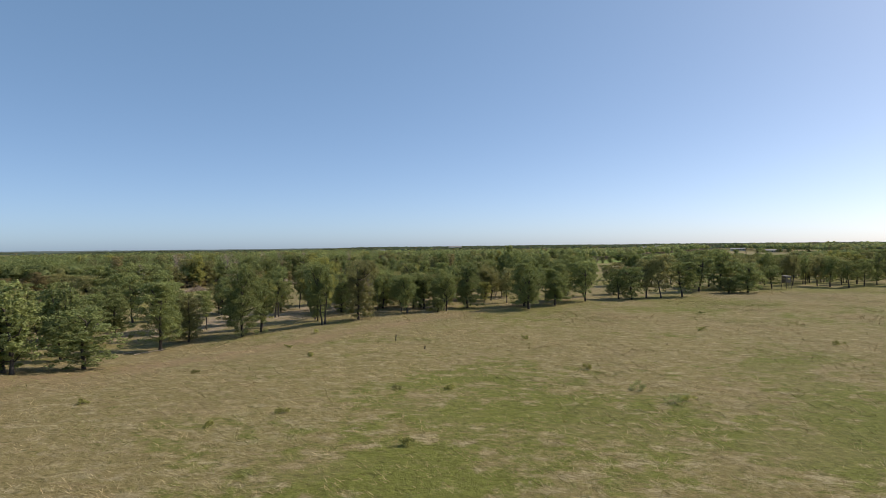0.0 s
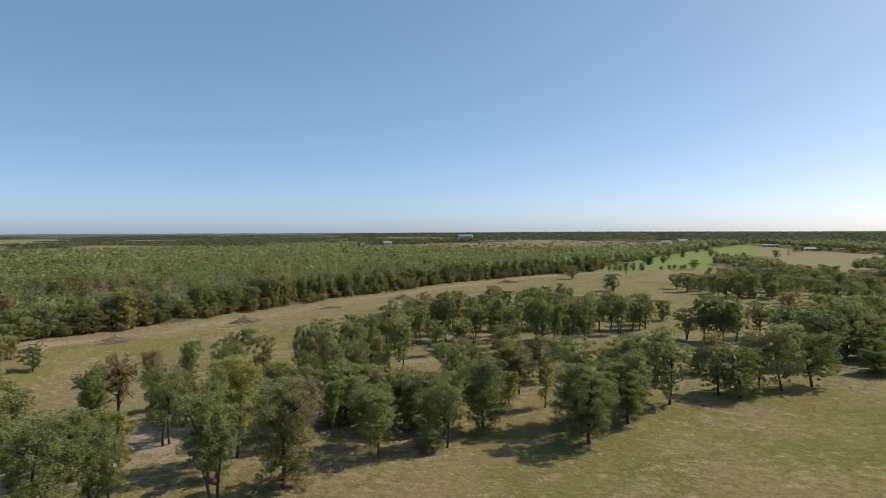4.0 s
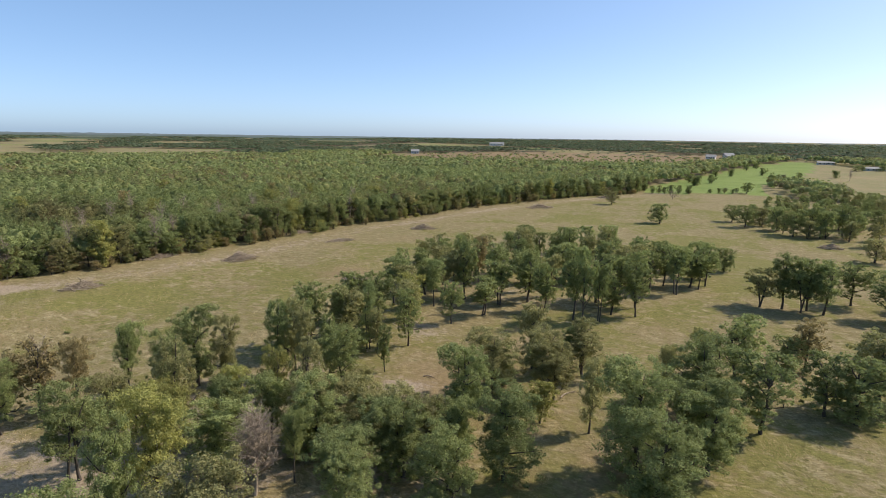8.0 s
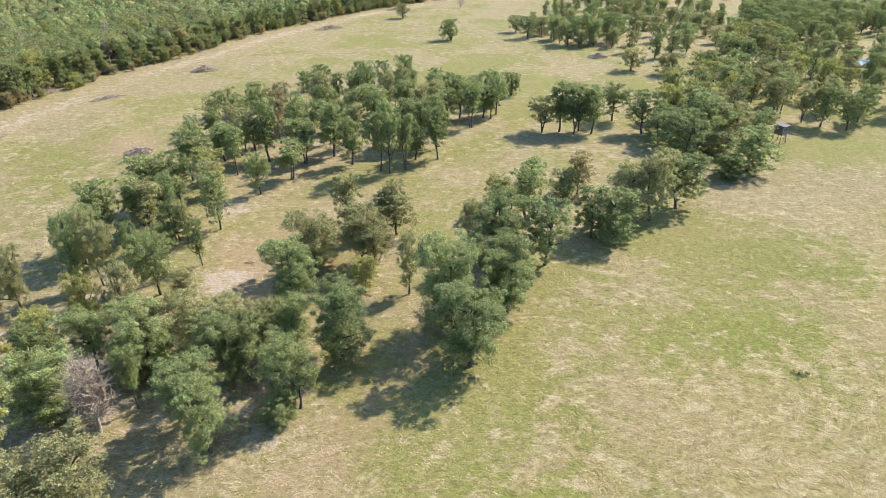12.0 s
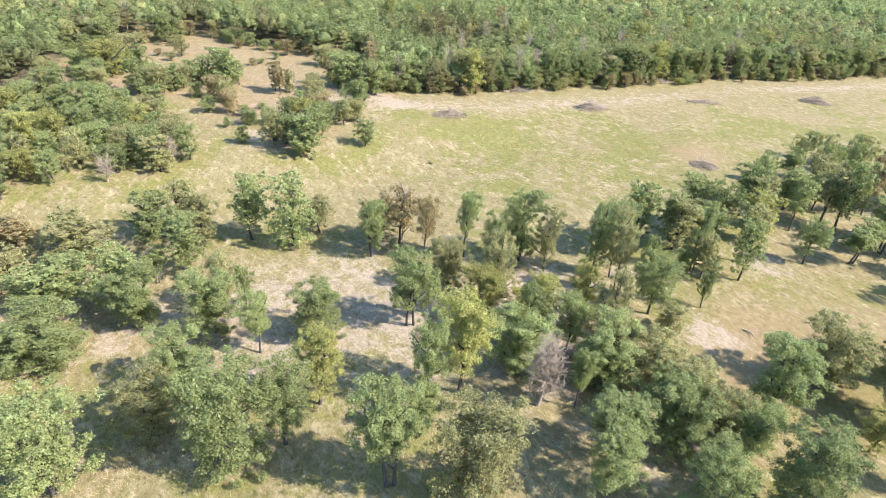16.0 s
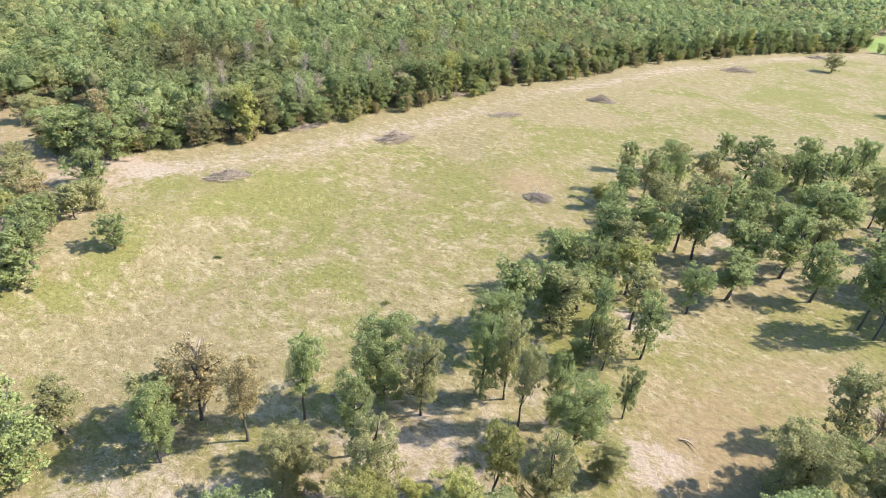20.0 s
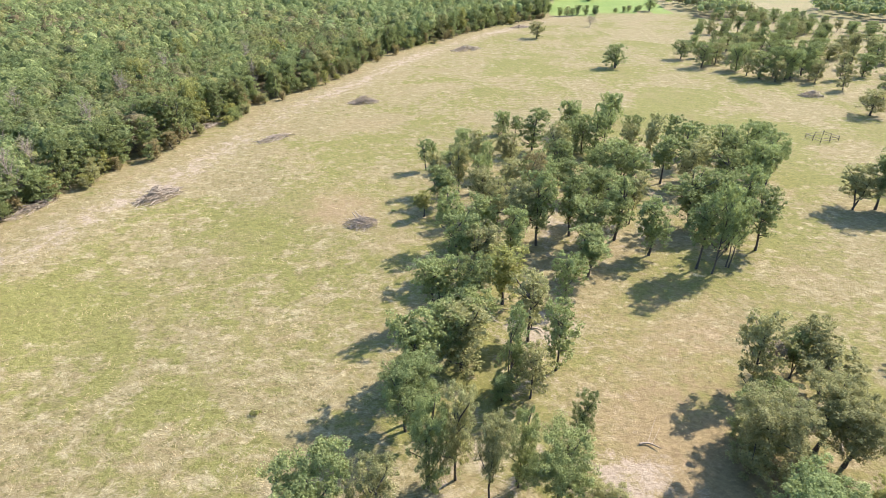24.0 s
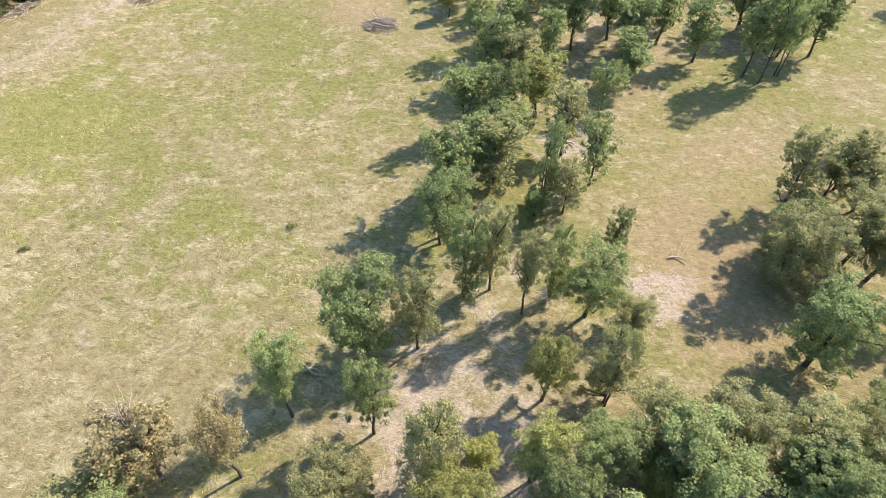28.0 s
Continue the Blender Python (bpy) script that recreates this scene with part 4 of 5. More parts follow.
# low thicket west of them
rng = random.Random(31)
spots = [q[:2] for q in SHRUBS + SHRUBS_WEST + THICKET]
while len(spots) < len(SHRUBS + SHRUBS_WEST + THICKET) + 124:
    x, y = rng.uniform(-142, -95), rng.uniform(-36, 29)
    if x > -97 - 0.5 * max(0, y - 20) or y > 26.0 - 0.9 * max(0, -128 - x) or any(math.hypot(x - a, y - b) < 3.3 for a, b in spots):
        continue
    spots.append((x, y))
    plant(x, y, rng.uniform(4.2, 6.6), rng.uniform(2.1, 3.1), rng.choice("ggogogy"), "low thicket by the hay meadow", None, True, "thicket_tree")

# trees closing the glade towards the meadow
for k, (x, y) in enumerate(((-150.3, 79.9), (-141.5, 81.2), (-145.8, 87.4), (-131.0, 71.5), (-128.7, 65.5), (-147.6, 71.2), (-121.8, 69.9), (-160.0, 73.1))):
    plant(x, y, 4.6 + 0.7 * (k % 4), 2.3 + 0.3 * (k % 3), "googyobg"[k], "low thicket by the hay meadow", None, True, "thicket_tree")

# bushes scattered over the clearing, most of them along its rim
rng = random.Random(44)
spots = [q[:2] for q in SHRUBS + SHRUBS_WEST + THICKET]
first = len(spots)
while len(spots) < first + 52:
    x, y = rng.uniform(-200, -100), rng.uniform(8, 84)
    inner = all(inside(x + a, y + b, GLADE) for a, b in ((9, 0), (-9, 0), (0, 9), (0, -9)))
    if not inside(x, y, GLADE) or (inner and rng.random() < 0.86) or any(math.hypot(x - a, y - b) < 3.0 for a, b in spots):
        continue
    spots.append((x, y))
    tall = rng.uniform(1.2, 2.6) if inner else rng.uniform(2.2, 5.0)
    plant(x, y, tall, 0.5 * tall + rng.uniform(0.2, 0.7), rng.choice("gggoob"), "bushes in the clearing", None, True, "pasture_bush")

# the wood east of them, closed but for a grassy bay by the stand
rng = random.Random(17)
spots = [q[:2] for q in EAST_WOOD_EDGE + PARK + PARK_FAR + SMALL_GROVE]
first = len(spots)
for tries in range(9000):
    x, y = rng.uniform(38, 192), rng.uniform(106, 298)
    gap = 4.3 if y > 212 else 5.5 + 1.8 * float(wave(x, y, 5.0, 16) > 0.2)
    if not inside(x, y, EAST_OUTLINE) or math.hypot((x - 72) / 1.6, y - 115) < 9.0 or math.hypot((x - 117) / 1.6, y - 174) < 6.5 or any(math.hypot(x - a, y - c) < gap for a, c in spots):
        continue
    spots.append((x, y))
    tall = float(np.interp(y, [150, 330], [1.0, 1.25]))
    plant(x, y, rng.uniform(7.8, 10.2) * tall, rng.uniform(2.4, 3.3), rng.choice("gggooyy") if y < 212 else rng.choice("gddg"), "oaks in the eastern wood", rng.choice((0, 1, 4, 6, 8, 10)), True, "woodland_oak")

# loose oaks of the north pasture
rng = random.Random(12)
spots = []
while len(spots) < 84:
    x, y = rng.uniform(20, 128), rng.uniform(150, 350)
    if not inside(x, y, NORTH_PARK) or any(math.hypot(x - a, y - c) < 4.5 for a, c in spots + [q[:2] for q in PARK + PARK_FAR]):
        continue
    spots.append((x, y))
    plant(x, y, rng.uniform(6.5, 9.5), rng.uniform(2.4, 3.6), rng.choice("gggdoo"), "loose oaks in the north pasture", None, True, "pasture_tree")

# front rank of the forest, uneven, with low brush before it
rng = random.Random(8)
for k in range(108):
    y = 74 + k * 2.65 + rng.uniform(-1.2, 1.2)
    tall = rng.choice((4.0, 6.0, 7.5, 8.5, 9.5)) * rng.uniform(0.9, 1.1)
    plant(float(edge_x(y)) - rng.uniform(0.2, 4.5) - 0.25 * tall, y, tall, 1.2 + 0.17 * tall + rng.uniform(0, 0.6), rng.choice("gggggddooy"), "front rank of the forest", rng.choice((5, 5, 9, 0, 11)), y > 190, "forest_tree")
for k in range(118):
    y = 72 + k * 2.2 + rng.uniform(-1.5, 1.5)
    plant(float(edge_x(y)) - rng.uniform(-0.8, 4.0), y, rng.uniform(1.4, 4.2), rng.uniform(1.0, 2.0), rng.choice("ggoobby"), "low brush along the forest edge", None, True, "brush_shrub")

# yellowing and browning trees that stand out in the forest
for x, y, kind in ((-134, 127, "y"), (-125, 166, "y"), (-126, 195, "y"), (-184, 180, "y"), (-183, 111, "y"), (-121, 163, "y"), (-98, 197, "y"), (-134, 101, "o"), (-124, 72, "b"), (-173, 117, "y"), (-160, 140, "b"), (-140, 190, "b"), (-112, 92, "y"), (-150, 105, "o")):
    plant(x, y, 10.6, 3.2, kind, "turning trees in the forest", 5, True, "forest_tree")


# ---- closed forest and far woods ----
def build_woods(name, near, far, spacing, clumps, count, size, label, lift=1.0, leaves=WOODS):
    rng = np.random.default_rng(int(near) + 3)
    reach = np.arange(-far, far, spacing)
    x, y = (a.ravel() + rng.uniform(-0.45, 0.45, a.size) * spacing for a in np.meshgrid(reach - 20, reach + 60))
    d, turn = np.hypot(x + 20, y - 60), np.degrees(np.arctan2(-(x + 20), y - 60))
    keep = (d > near) & (d <= far) & (turn > -58) & (turn < 142)
    x, y = x[keep], y[keep]
    keep = (rng.random(len(x)) < woods(x, y)) & (((y < 70) | (y > 370)) | (x < edge_x(y) - 4.5 - 3.0 * wave(x, y, 3.0, 6.0)) | (x > edge_x(y) + 30))
    x, y = x[keep], y[keep]
    vs, fs, tones, at = [], [], [], 0
    kinds = []
    for k in range(10):
        own = np.random.default_rng(700 + k)
        c, s = dome_clumps(own, (1.4, 0.8, 2.0)[k % 3] if near < 200 else 0.5, clumps)
        v, f = leaf_cloud(own, c, s * size[1], count, size[0], 0.75, (0, 0, 4.2))
        w, g = dome_core(own, (1.4, 0.8, 2.0)[k % 3] if near < 200 else 0.5, (9, 7, 6, 5)[(near > 150) + (near > 300) + (near > 700)], (5, 4, 3, 2)[(near > 150) + (near > 300) + (near > 700)], 0.56 if near < 190 else 0.64)
        v, f = np.concatenate([v, w]), np.concatenate([f, g + len(v)])
        kinds.append((v.astype(np.float32), f))
    pick = rng.integers(0, 10, len(x))
    for k, (v, f) in enumerate(kinds):
        mine = np.flatnonzero(pick == k)
        wide = spacing * rng.uniform(0.17, 0.28, len(mine)) * (1 + 0.15 * wave(x[mine], y[mine], 4.0, 14.0))
        high = rng.uniform(0.80, 1.08, len(mine)) * lift * (1 + 0.13 * wave(x[mine], y[mine], 7.0, 9.0))
        bushy = inside(x[mine], y[mine], SCRUB) & (x[mine] < edge_x(y[mine]) - 25)
        high, wide = np.where(bushy, high * 0.36, high), np.where(bushy, wide * 0.55, wide)
        lower = (x[mine] > 20) & (y[mine] > 140) & (y[mine] < 450)
        high, wide = np.where(lower, high * 0.8, high), np.where(lower, wide * 0.85, wide)
        high *= np.where((x[mine] > -150) & (y[mine] < 32), rng.uniform(0.45, 0.95, len(mine)), 1.0)   # low thicket in the south-west
        a = rng.uniform(0, 6.283, len(mine))
        z = height_at(x[mine], y[mine])
        cs, sn = np.cos(a) * wide, np.sin(a) * wide
        out = np.empty((len(mine), len(v), 3), np.float32)
        out[:, :, 0] = x[mine, None] + cs[:, None] * v[None, :, 0] - sn[:, None] * v[None, :, 1]
        out[:, :, 1] = y[mine, None] + sn[:, None] * v[None, :, 0] + cs[:, None] * v[None, :, 1]
        out[:, :, 2] = z[:, None] + high[:, None] * v[None, :, 2]
        vs.append(out.reshape(-1, 3))
        dull = wave(x[mine], y[mine], 4.0, 30)
        own = np.stack([rng.random(len(mine)), np.clip(rng.random(len(mine)) * 2.2 - 1.45 + 0.4 * dull, 0, 1), np.clip(rng.random(len(mine)) * 4.0 - 3.35 + 0.6 * dull + 0.5 * bushy, 0, 0.7), np.ones(len(mine))], 1)
        tones.append(np.repeat(own, len(v), 0))
        fs.append((f[None] + (np.arange(len(mine)) * len(v))[:, None, None] + at).reshape(-1, 3))
        at += len(mine) * len(v)
    me = sheet(name, np.concatenate(vs), np.concatenate(fs), leaves)
    layer = me.color_attributes.new("tree", "FLOAT_COLOR", "POINT")
    layer.data.foreach_set("color", np.concatenate(tones).astype(np.float32).ravel())
    ob = new(name, me)
    return tagged(ob, label, "forest", kind="stuff")


build_woods("forest", 60, 190, 4.5, 58, 14, (0.205, 0.95), "dense green oak forest beside the meadow")
build_woods("forest", 190, 330, 4.6, 24, 6, (0.33, 1.1), "dense green oak forest beyond the meadow")
build_woods("forest", 330, 760, 6.2, 8, 3, (0.70, 1.1), "distant green oak forest")
build_woods("distant_woods", 760, 2000, 12.0, 4, 2, (1.1, 1.0), "distant woods between fields", 0.7, HAZED_WOODS)
build_woods("distant_woods", 2000, 3100, 27.0, 4, 2, (1.4, 1.0), "woods near the horizon", 0.8, HAZED_WOODS)


# ---- brush piles ----
def brush_pile(x, y, length, width, high, turn, count, label):
    rng = np.random.default_rng(int(abs(x * 31 + y)))
    root = new("brush_pile")
    for logs in [0] + [1] * max(4, count // 10):
        rods = Tubes(5 if logs else 4)
        for _ in range(1 if logs else int(count * 1.7)):
            a, q = rng.uniform(0, 6.283), rng.random() ** 0.8
            px, py = 0.5 * length * q * math.cos(a), 0.5 * width * q * math.sin(a)
            pz = high * (1 - q) * rng.uniform(0.1, 1.0) + 0.08
            t, n = rng.normal() * 0.7, rng.uniform(0.8, 2.6) * (1.0 if logs else 0.85)
            d = np.array([math.cos(t), math.sin(t), rng.normal() * 0.22]) * n / 2
            mid = np.array([px, py, pz]) + rng.normal(size=3) * 0.12
            ends = [np.array([px, py, pz]) - d, mid, np.array([px, py, pz]) + d]
            for e in ends:
                e[2] = max(e[2], 0.05)
            w = rng.uniform(0.06, 0.12) if logs else rng.uniform(0.018, 0.05)
            rods.add(ends, [w, w * 0.8, w * 0.35])
        part("log" if logs else "branch_tangle", rods.mesh("rods", DEADWOOD), root)
    root.matrix_basis = pose(x, y, float(height_at(x, y)), 0, 0, turn)
    return tagged(root, label, "brush pile", "brush piles in the hay meadow")


brush_pile(-91.4, 111, 8.5, 4.5, 2.1, 62, 260, "large grey heap of cut branches in dry grass")
brush_pile(-100.5, 77.5, 7.0, 4.0, 1.5, 60, 170, "low grey heap of cut branches near the forest")
brush_pile(-68.9, 170, 7.0, 4.0, 1.8, 20, 160, "dark heap of cut branches on mown grass")
brush_pile(-46.2, 243, 13.0, 6.0, 1.9, 40, 220, "wide grey heap of branches at the far end of the meadow")
brush_pile(-56.7, 103, 4.4, 4.6, 1.0, -40, 130, "grey heap of branches beside the oak grove")
brush_pile(-82, 141, 9.0, 3.5, 0.8, 55, 90, "low weathered heap of branches sunk in grass")
brush_pile(45.6, 185.5, 6.0, 4.5, 1.5, 15, 120, "grey heap of cut branches in the north pasture")
brush_pile(62.8, 151.1, 6.0, 4.0, 1.4, 40, 110, "grey heap of cut branches beside the eastern oaks")
brush_pile(-24.6, 297.0, 9.0, 4.0, 1.2, 30, 110, "wide grey heap of branches at the far end of the meadow")
brush_pile(-108, 104, 9.0, 2.5, 1.0, 75, 90, "windrow of grey fallen wood along the forest")
brush_pile(-99, 147, 8.0, 2.2, 0.9, 72, 70, "windrow of grey fallen wood along the forest")


# ---- dead and bare trees ----
def bare_tree(x, y, h, spread, label, limbs=24, sprays=10):
    rng = np.random.default_rng(int(abs(x * 17 + y * 5)))
    root = new("bare_tree")
    trunk, twigs = Tubes(6), Tubes(4)
    k = np.linspace(0, 1, 6)
    stem = np.stack([0.25 * np.sin(3 * k), 0.2 * k, -0.1 + 0.8 * h * k], 1)
    trunk.add(stem, np.interp(k, (0, 1), (0.17, 0.04)))
    part("trunk", trunk.mesh("trunk", DEADWOOD), root)
    for n in range(limbs):
        q = 0.28 + 0.7 * n / limbs
        base = np.array([np.interp(q, k, stem[:, c]) for c in range(3)])
        a = n * 2.4 + rng.normal() * 0.3
        reach = spread * (1.05 - 0.55 * q) * rng.uniform(0.7, 1.1)
        tip = base + (reach * math.cos(a), reach * math.sin(a), h * 0.2 * rng.uniform(0.6, 1.4))
        bow = (base + tip) / 2 + (0, 0, 0.15)
        twigs.add([base, bow, tip], [0.05, 0.035, 0.012])
        for _ in range(sprays):
            s = rng.random()
            p = base + (tip - base) * (0.3 + 0.7 * s)
            d = rng.normal(size=3) * 0.45 + (0.25 * math.cos(a), 0.25 * math.sin(a), 0.45)
            twigs.add([p, p + d * 0.55 + rng.normal(size=3) * 0.06, p + d], [0.022, 0.016, 0.006])
    part("branch_tangle", twigs.mesh("twigs", DEADWOOD), root)
    root.matrix_basis = pose(x, y, float(height_at(x, y)))
    return tagged(root, label, "tree")


bare_tree(*DEAD_OAK, 2.1, "dead leafless grey oak among green trees", 36, 34)
bare_tree(-63.0, 42.4, 8.6, 1.3, "bare grey crown of a dying oak")
bare_tree(-10.5, 73.5, 4.0, 1.6, "small bare grey tree beside oaks")
bare_tree(-206.9, 35.7, 8.5, 3.2, "pale dead tree standing in the thicket", 28, 16)
bare_tree(6, 302, 5.0, 3.5, "dead grey tree at the end of the meadow")

for x, y, h in ((-100, 22, 4.5), (-97, 12, 4.0), (-116, 77, 7.0), (-108, 112, 8.0), (-101, 140, 7.5), (-94, 176, 8.0), (-79, 214, 8.0), (-104, 46, 4.0)):
    bare_tree(x - 4.5 * (y > 70), y, h + 1.5 * (y > 70), 1.5, "thin leafless grey tree at the forest edge")
for x, y in ((-128, 100), (-122, 118), (-131, 135), (-118, 150), (-112, 128), (-140, 118), (-119, 172), (-105, 190), (-148, 132), (-110, 104), (-117, 88)):
    bare_tree(x, y, 11.4, 1.7, "dead grey tree rising out of the forest")

# row of low trees along the pasture fence
rng = random.Random(21)
for x in (-3, -1, 3, 6.5, 9, 14, 16, 26, 30, 34, 37, 40):
    plant(x + rng.uniform(-0.8, 0.8), 336.5 + 0.53 * x + rng.uniform(-1, 1), rng.uniform(2.8, 4.8), rng.uniform(1.6, 2.6), rng.choice("gdo"), "low trees along the pasture fence", 5, True, "young_tree")
for x, y, h, r in ((45, 359, 9, 4.4), (22, 405, 9.5, 5.4), (32, 431, 8.5, 4.0), (52, 512, 8.5, 3.8), (77, 536, 9, 4.2), (66, 419, 8.5, 4.2), (69, 423, 8, 4.2), (125, 528, 9, 4.6), (99, 516, 6.5, 3.6), (18, 428, 9, 4.6), (40, 506, 9, 4.6), (72, 598, 9, 5.0), (86, 640, 8.5, 4.6)):
    plant(x, y, h, r, rng.choice("gdd"), "trees along the green pasture", 5, True, "pasture_tree")
for x, y, h, r in ((199, 373, 7, 4.6), (244, 436, 8, 5), (214, 374, 7, 3.6), (90, 333, 6, 4), (102, 325, 7, 4), (113, 297, 6, 3.8), (121, 298, 6, 3.4), (166, 633, 8, 5), (172, 640, 7, 5), (188, 643, 8, 5), (197, 640, 8, 5), (206, 606, 7, 5), (222, 556, 8, 5), (240, 500, 8, 5)):
    plant(x, y, h, r, rng.choice("gdd"), "trees round the far field", 5, True, "pasture_tree")
bare_tree(128, 501, 9.0, 1.6, "tall bare snag standing in a tan field")


# ---- hunting stand ----
def board_material(name, dark, light, metal=0.0):
    n = Nodes(name)
    grain = n.noise(5.0, 5, 0.6, n.coords((1, 1, 0.15)))
    return n.plain(n.mix(n.ramp(grain, 0.3, 0.7), dark, light), 0.8 - 0.4 * metal, metal, n.bump(grain, 0.3, 0.01))


BOARD = board_material("weathered_board", (0.13, 0.10, 0.075), (0.27, 0.22, 0.17))
ROOFING = board_material("weathered_sheet_roof", (0.07, 0.064, 0.058), (0.13, 0.12, 0.11), 0.0)


def hunting_stand(x, y):
    root = new("hunting_stand")
    low, w, wall = 1.9, 1.9, 1.6
    for sx in (-1, 1):
        for sy in (-1, 1):
            rods = Tubes(4)
            rods.add([(sx * 1.1, sy * 1.1, -0.1), (sx * 0.95, sy * 0.95, 1.0), (sx * 0.85, sy * 0.85, low)], [0.075, 0.075, 0.07])
            part("leg", rods.mesh("leg", BOARD), root)
    part("floor_deck", boxmesh("floor_deck", (w + 0.15, w + 0.15, 0.12), (0, 0, low), BOARD, 0.01), root)
    for side in range(4):
        a = side * math.pi / 2
        box = new("wall_panel")
        box.parent = root
        box.matrix_basis = pose(0, 0, 0, 0, 0, math.degrees(a))
        # boards below and above a shooting window, posts on both sides of it
        for size, at in (((w, 0.06, 0.75), (0, w / 2, low + 0.44)), ((w, 0.06, 0.35), (0, w / 2, low + 1.49)), ((0.45, 0.06, 0.5), (-0.72, w / 2, low + 1.065)), ((0.45, 0.06, 0.5), (0.72, w / 2, low + 1.065))):
            part("board", boxmesh("board", size, at, BOARD, 0.008), box)
    bm = bmesh.new()
    e = w / 2 + 0.28
    z = low + wall + 0.1
    top = [bm.verts.new(v) for v in ((-e, -e, z), (e, -e, z), (e, e, z + 0.22), (-e, e, z + 0.22), (-e, -e, z + 0.07), (e, -e, z + 0.07), (e, e, z + 0.29), (-e, e, z + 0.29))]
    for f in ((3, 2, 1, 0), (4, 5, 6, 7), (0, 1, 5, 4), (1, 2, 6, 5), (2, 3, 7, 6), (3, 0, 4, 7)):
        bm.faces.new([top[k] for k in f])
    me = bpy.data.meshes.new("roof")
    bm.to_mesh(me)
    bm.free()
    me.materials.append(ROOFING)
    part("roof", me, root, "grey sheet roof")
    for k in range(6):
        part("rung", boxmesh("rung", (0.5, 0.05, 0.05), (0, -1.25 + 0.02 * k, 0.28 + 0.3 * k), BOARD), root)
    for sx in (-1, 1):
        rods = Tubes(4)
        rods.add([(sx * 0.27, -1.3, -0.05), (sx * 0.27, -1.2, 1.0), (sx * 0.27, -1.12, 2.0)], [0.04, 0.04, 0.04])
        part("ladder_rail", rods.mesh("ladder_rail", BOARD), root)
    root.matrix_basis = pose(x, y, float(height_at(x, y)), 0, 0, 28) @ Matrix.Diagonal((0.82, 0.82, 0.92, 1))
    return tagged(root, "weathered wooden hunting stand on four legs beside oaks", "hunting stand")


hunting_stand(*STAND)


def rail_pen(x, y, long, deep, turn):
    """A small pen: posts at the corners and along the sides, two rails between them."""
    root = new("rail_pen")
    corners = [(-long / 2, -deep / 2), (long / 2, -deep / 2), (long / 2, deep / 2), (-long / 2, deep / 2)]
    for (ax, ay), (bx, by) in zip(corners, corners[1:] + corners[:1]):
        for k in (0.0, 0.5):
            px, py = ax + (bx - ax) * k, ay + (by - ay) * k
            rods = Tubes(6)
            rods.add([(px, py, -0.1), (px + 0.01, py, 0.6), (px, py + 0.01, 1.15)], [0.07, 0.065, 0.06])
            part("post", rods.mesh("post", BOARD), root)
        for z in (0.5, 0.95):
            rods = Tubes(5)
            rods.add([(ax, ay, z), ((ax + bx) / 2, (ay + by) / 2, z - 0.02), (bx, by, z)], [0.045, 0.045, 0.045])
            part("rail", rods.mesh("rail", BOARD), root)
    root.matrix_basis = pose(x, y, float(height_at(x, y)), 0, 0, turn)
    return tagged(root, "small dark wooden rail pen on green grass", "pen")


rail_pen(30.6, 149.0, 5.0, 3.6, 24)


# ---- distant ridges closing the horizon, haze painted in as glow ----
def ridge(far, top, colour, seed):
    """A wooded skyline, a ring round the place, its haze painted as a glowing colour."""
    n = Nodes("ridge_haze_glow")
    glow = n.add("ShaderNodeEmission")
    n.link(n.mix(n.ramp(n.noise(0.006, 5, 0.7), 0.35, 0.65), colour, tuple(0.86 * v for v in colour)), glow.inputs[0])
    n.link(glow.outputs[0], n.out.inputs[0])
    turns, rng = np.linspace(0, 2 * math.pi, 1441), np.random.default_rng(seed)
    rows = [np.stack([far * np.cos(turns), far * np.sin(turns), z + 0 * turns], 1) for z in (-30, 0)]
    rows[1][:, 2] = top + 3 * wave(turns * far, turns * 0 + seed, 2.0, 420) + 1.2 * wave(turns * far, turns * 0, 5.0, 90) + rng.normal(size=1441) * 0.7
    k = np.arange(1440)
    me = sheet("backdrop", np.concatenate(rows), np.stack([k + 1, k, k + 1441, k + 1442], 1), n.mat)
    tagged(new("backdrop", me), "glowing wooded ridge backdrop with painted blue-grey haze", "hills", kind="structure")


# each farther ring glows paler and bluer, which paints the haze of distance
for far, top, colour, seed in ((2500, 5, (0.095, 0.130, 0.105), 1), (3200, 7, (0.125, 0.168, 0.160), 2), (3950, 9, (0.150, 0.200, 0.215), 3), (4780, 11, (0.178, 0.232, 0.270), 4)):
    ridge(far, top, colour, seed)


# ---- far houses ----
WALLS = board_material("pale_house_wall", (0.48, 0.47, 0.44), (0.62, 0.61, 0.58))
SHINGLE = board_material("grey_roof", (0.22, 0.21, 0.20), (0.36, 0.35, 0.33), 0.0)
PANE = Nodes("dark_window").plain((0.03, 0.035, 0.04), 0.1)


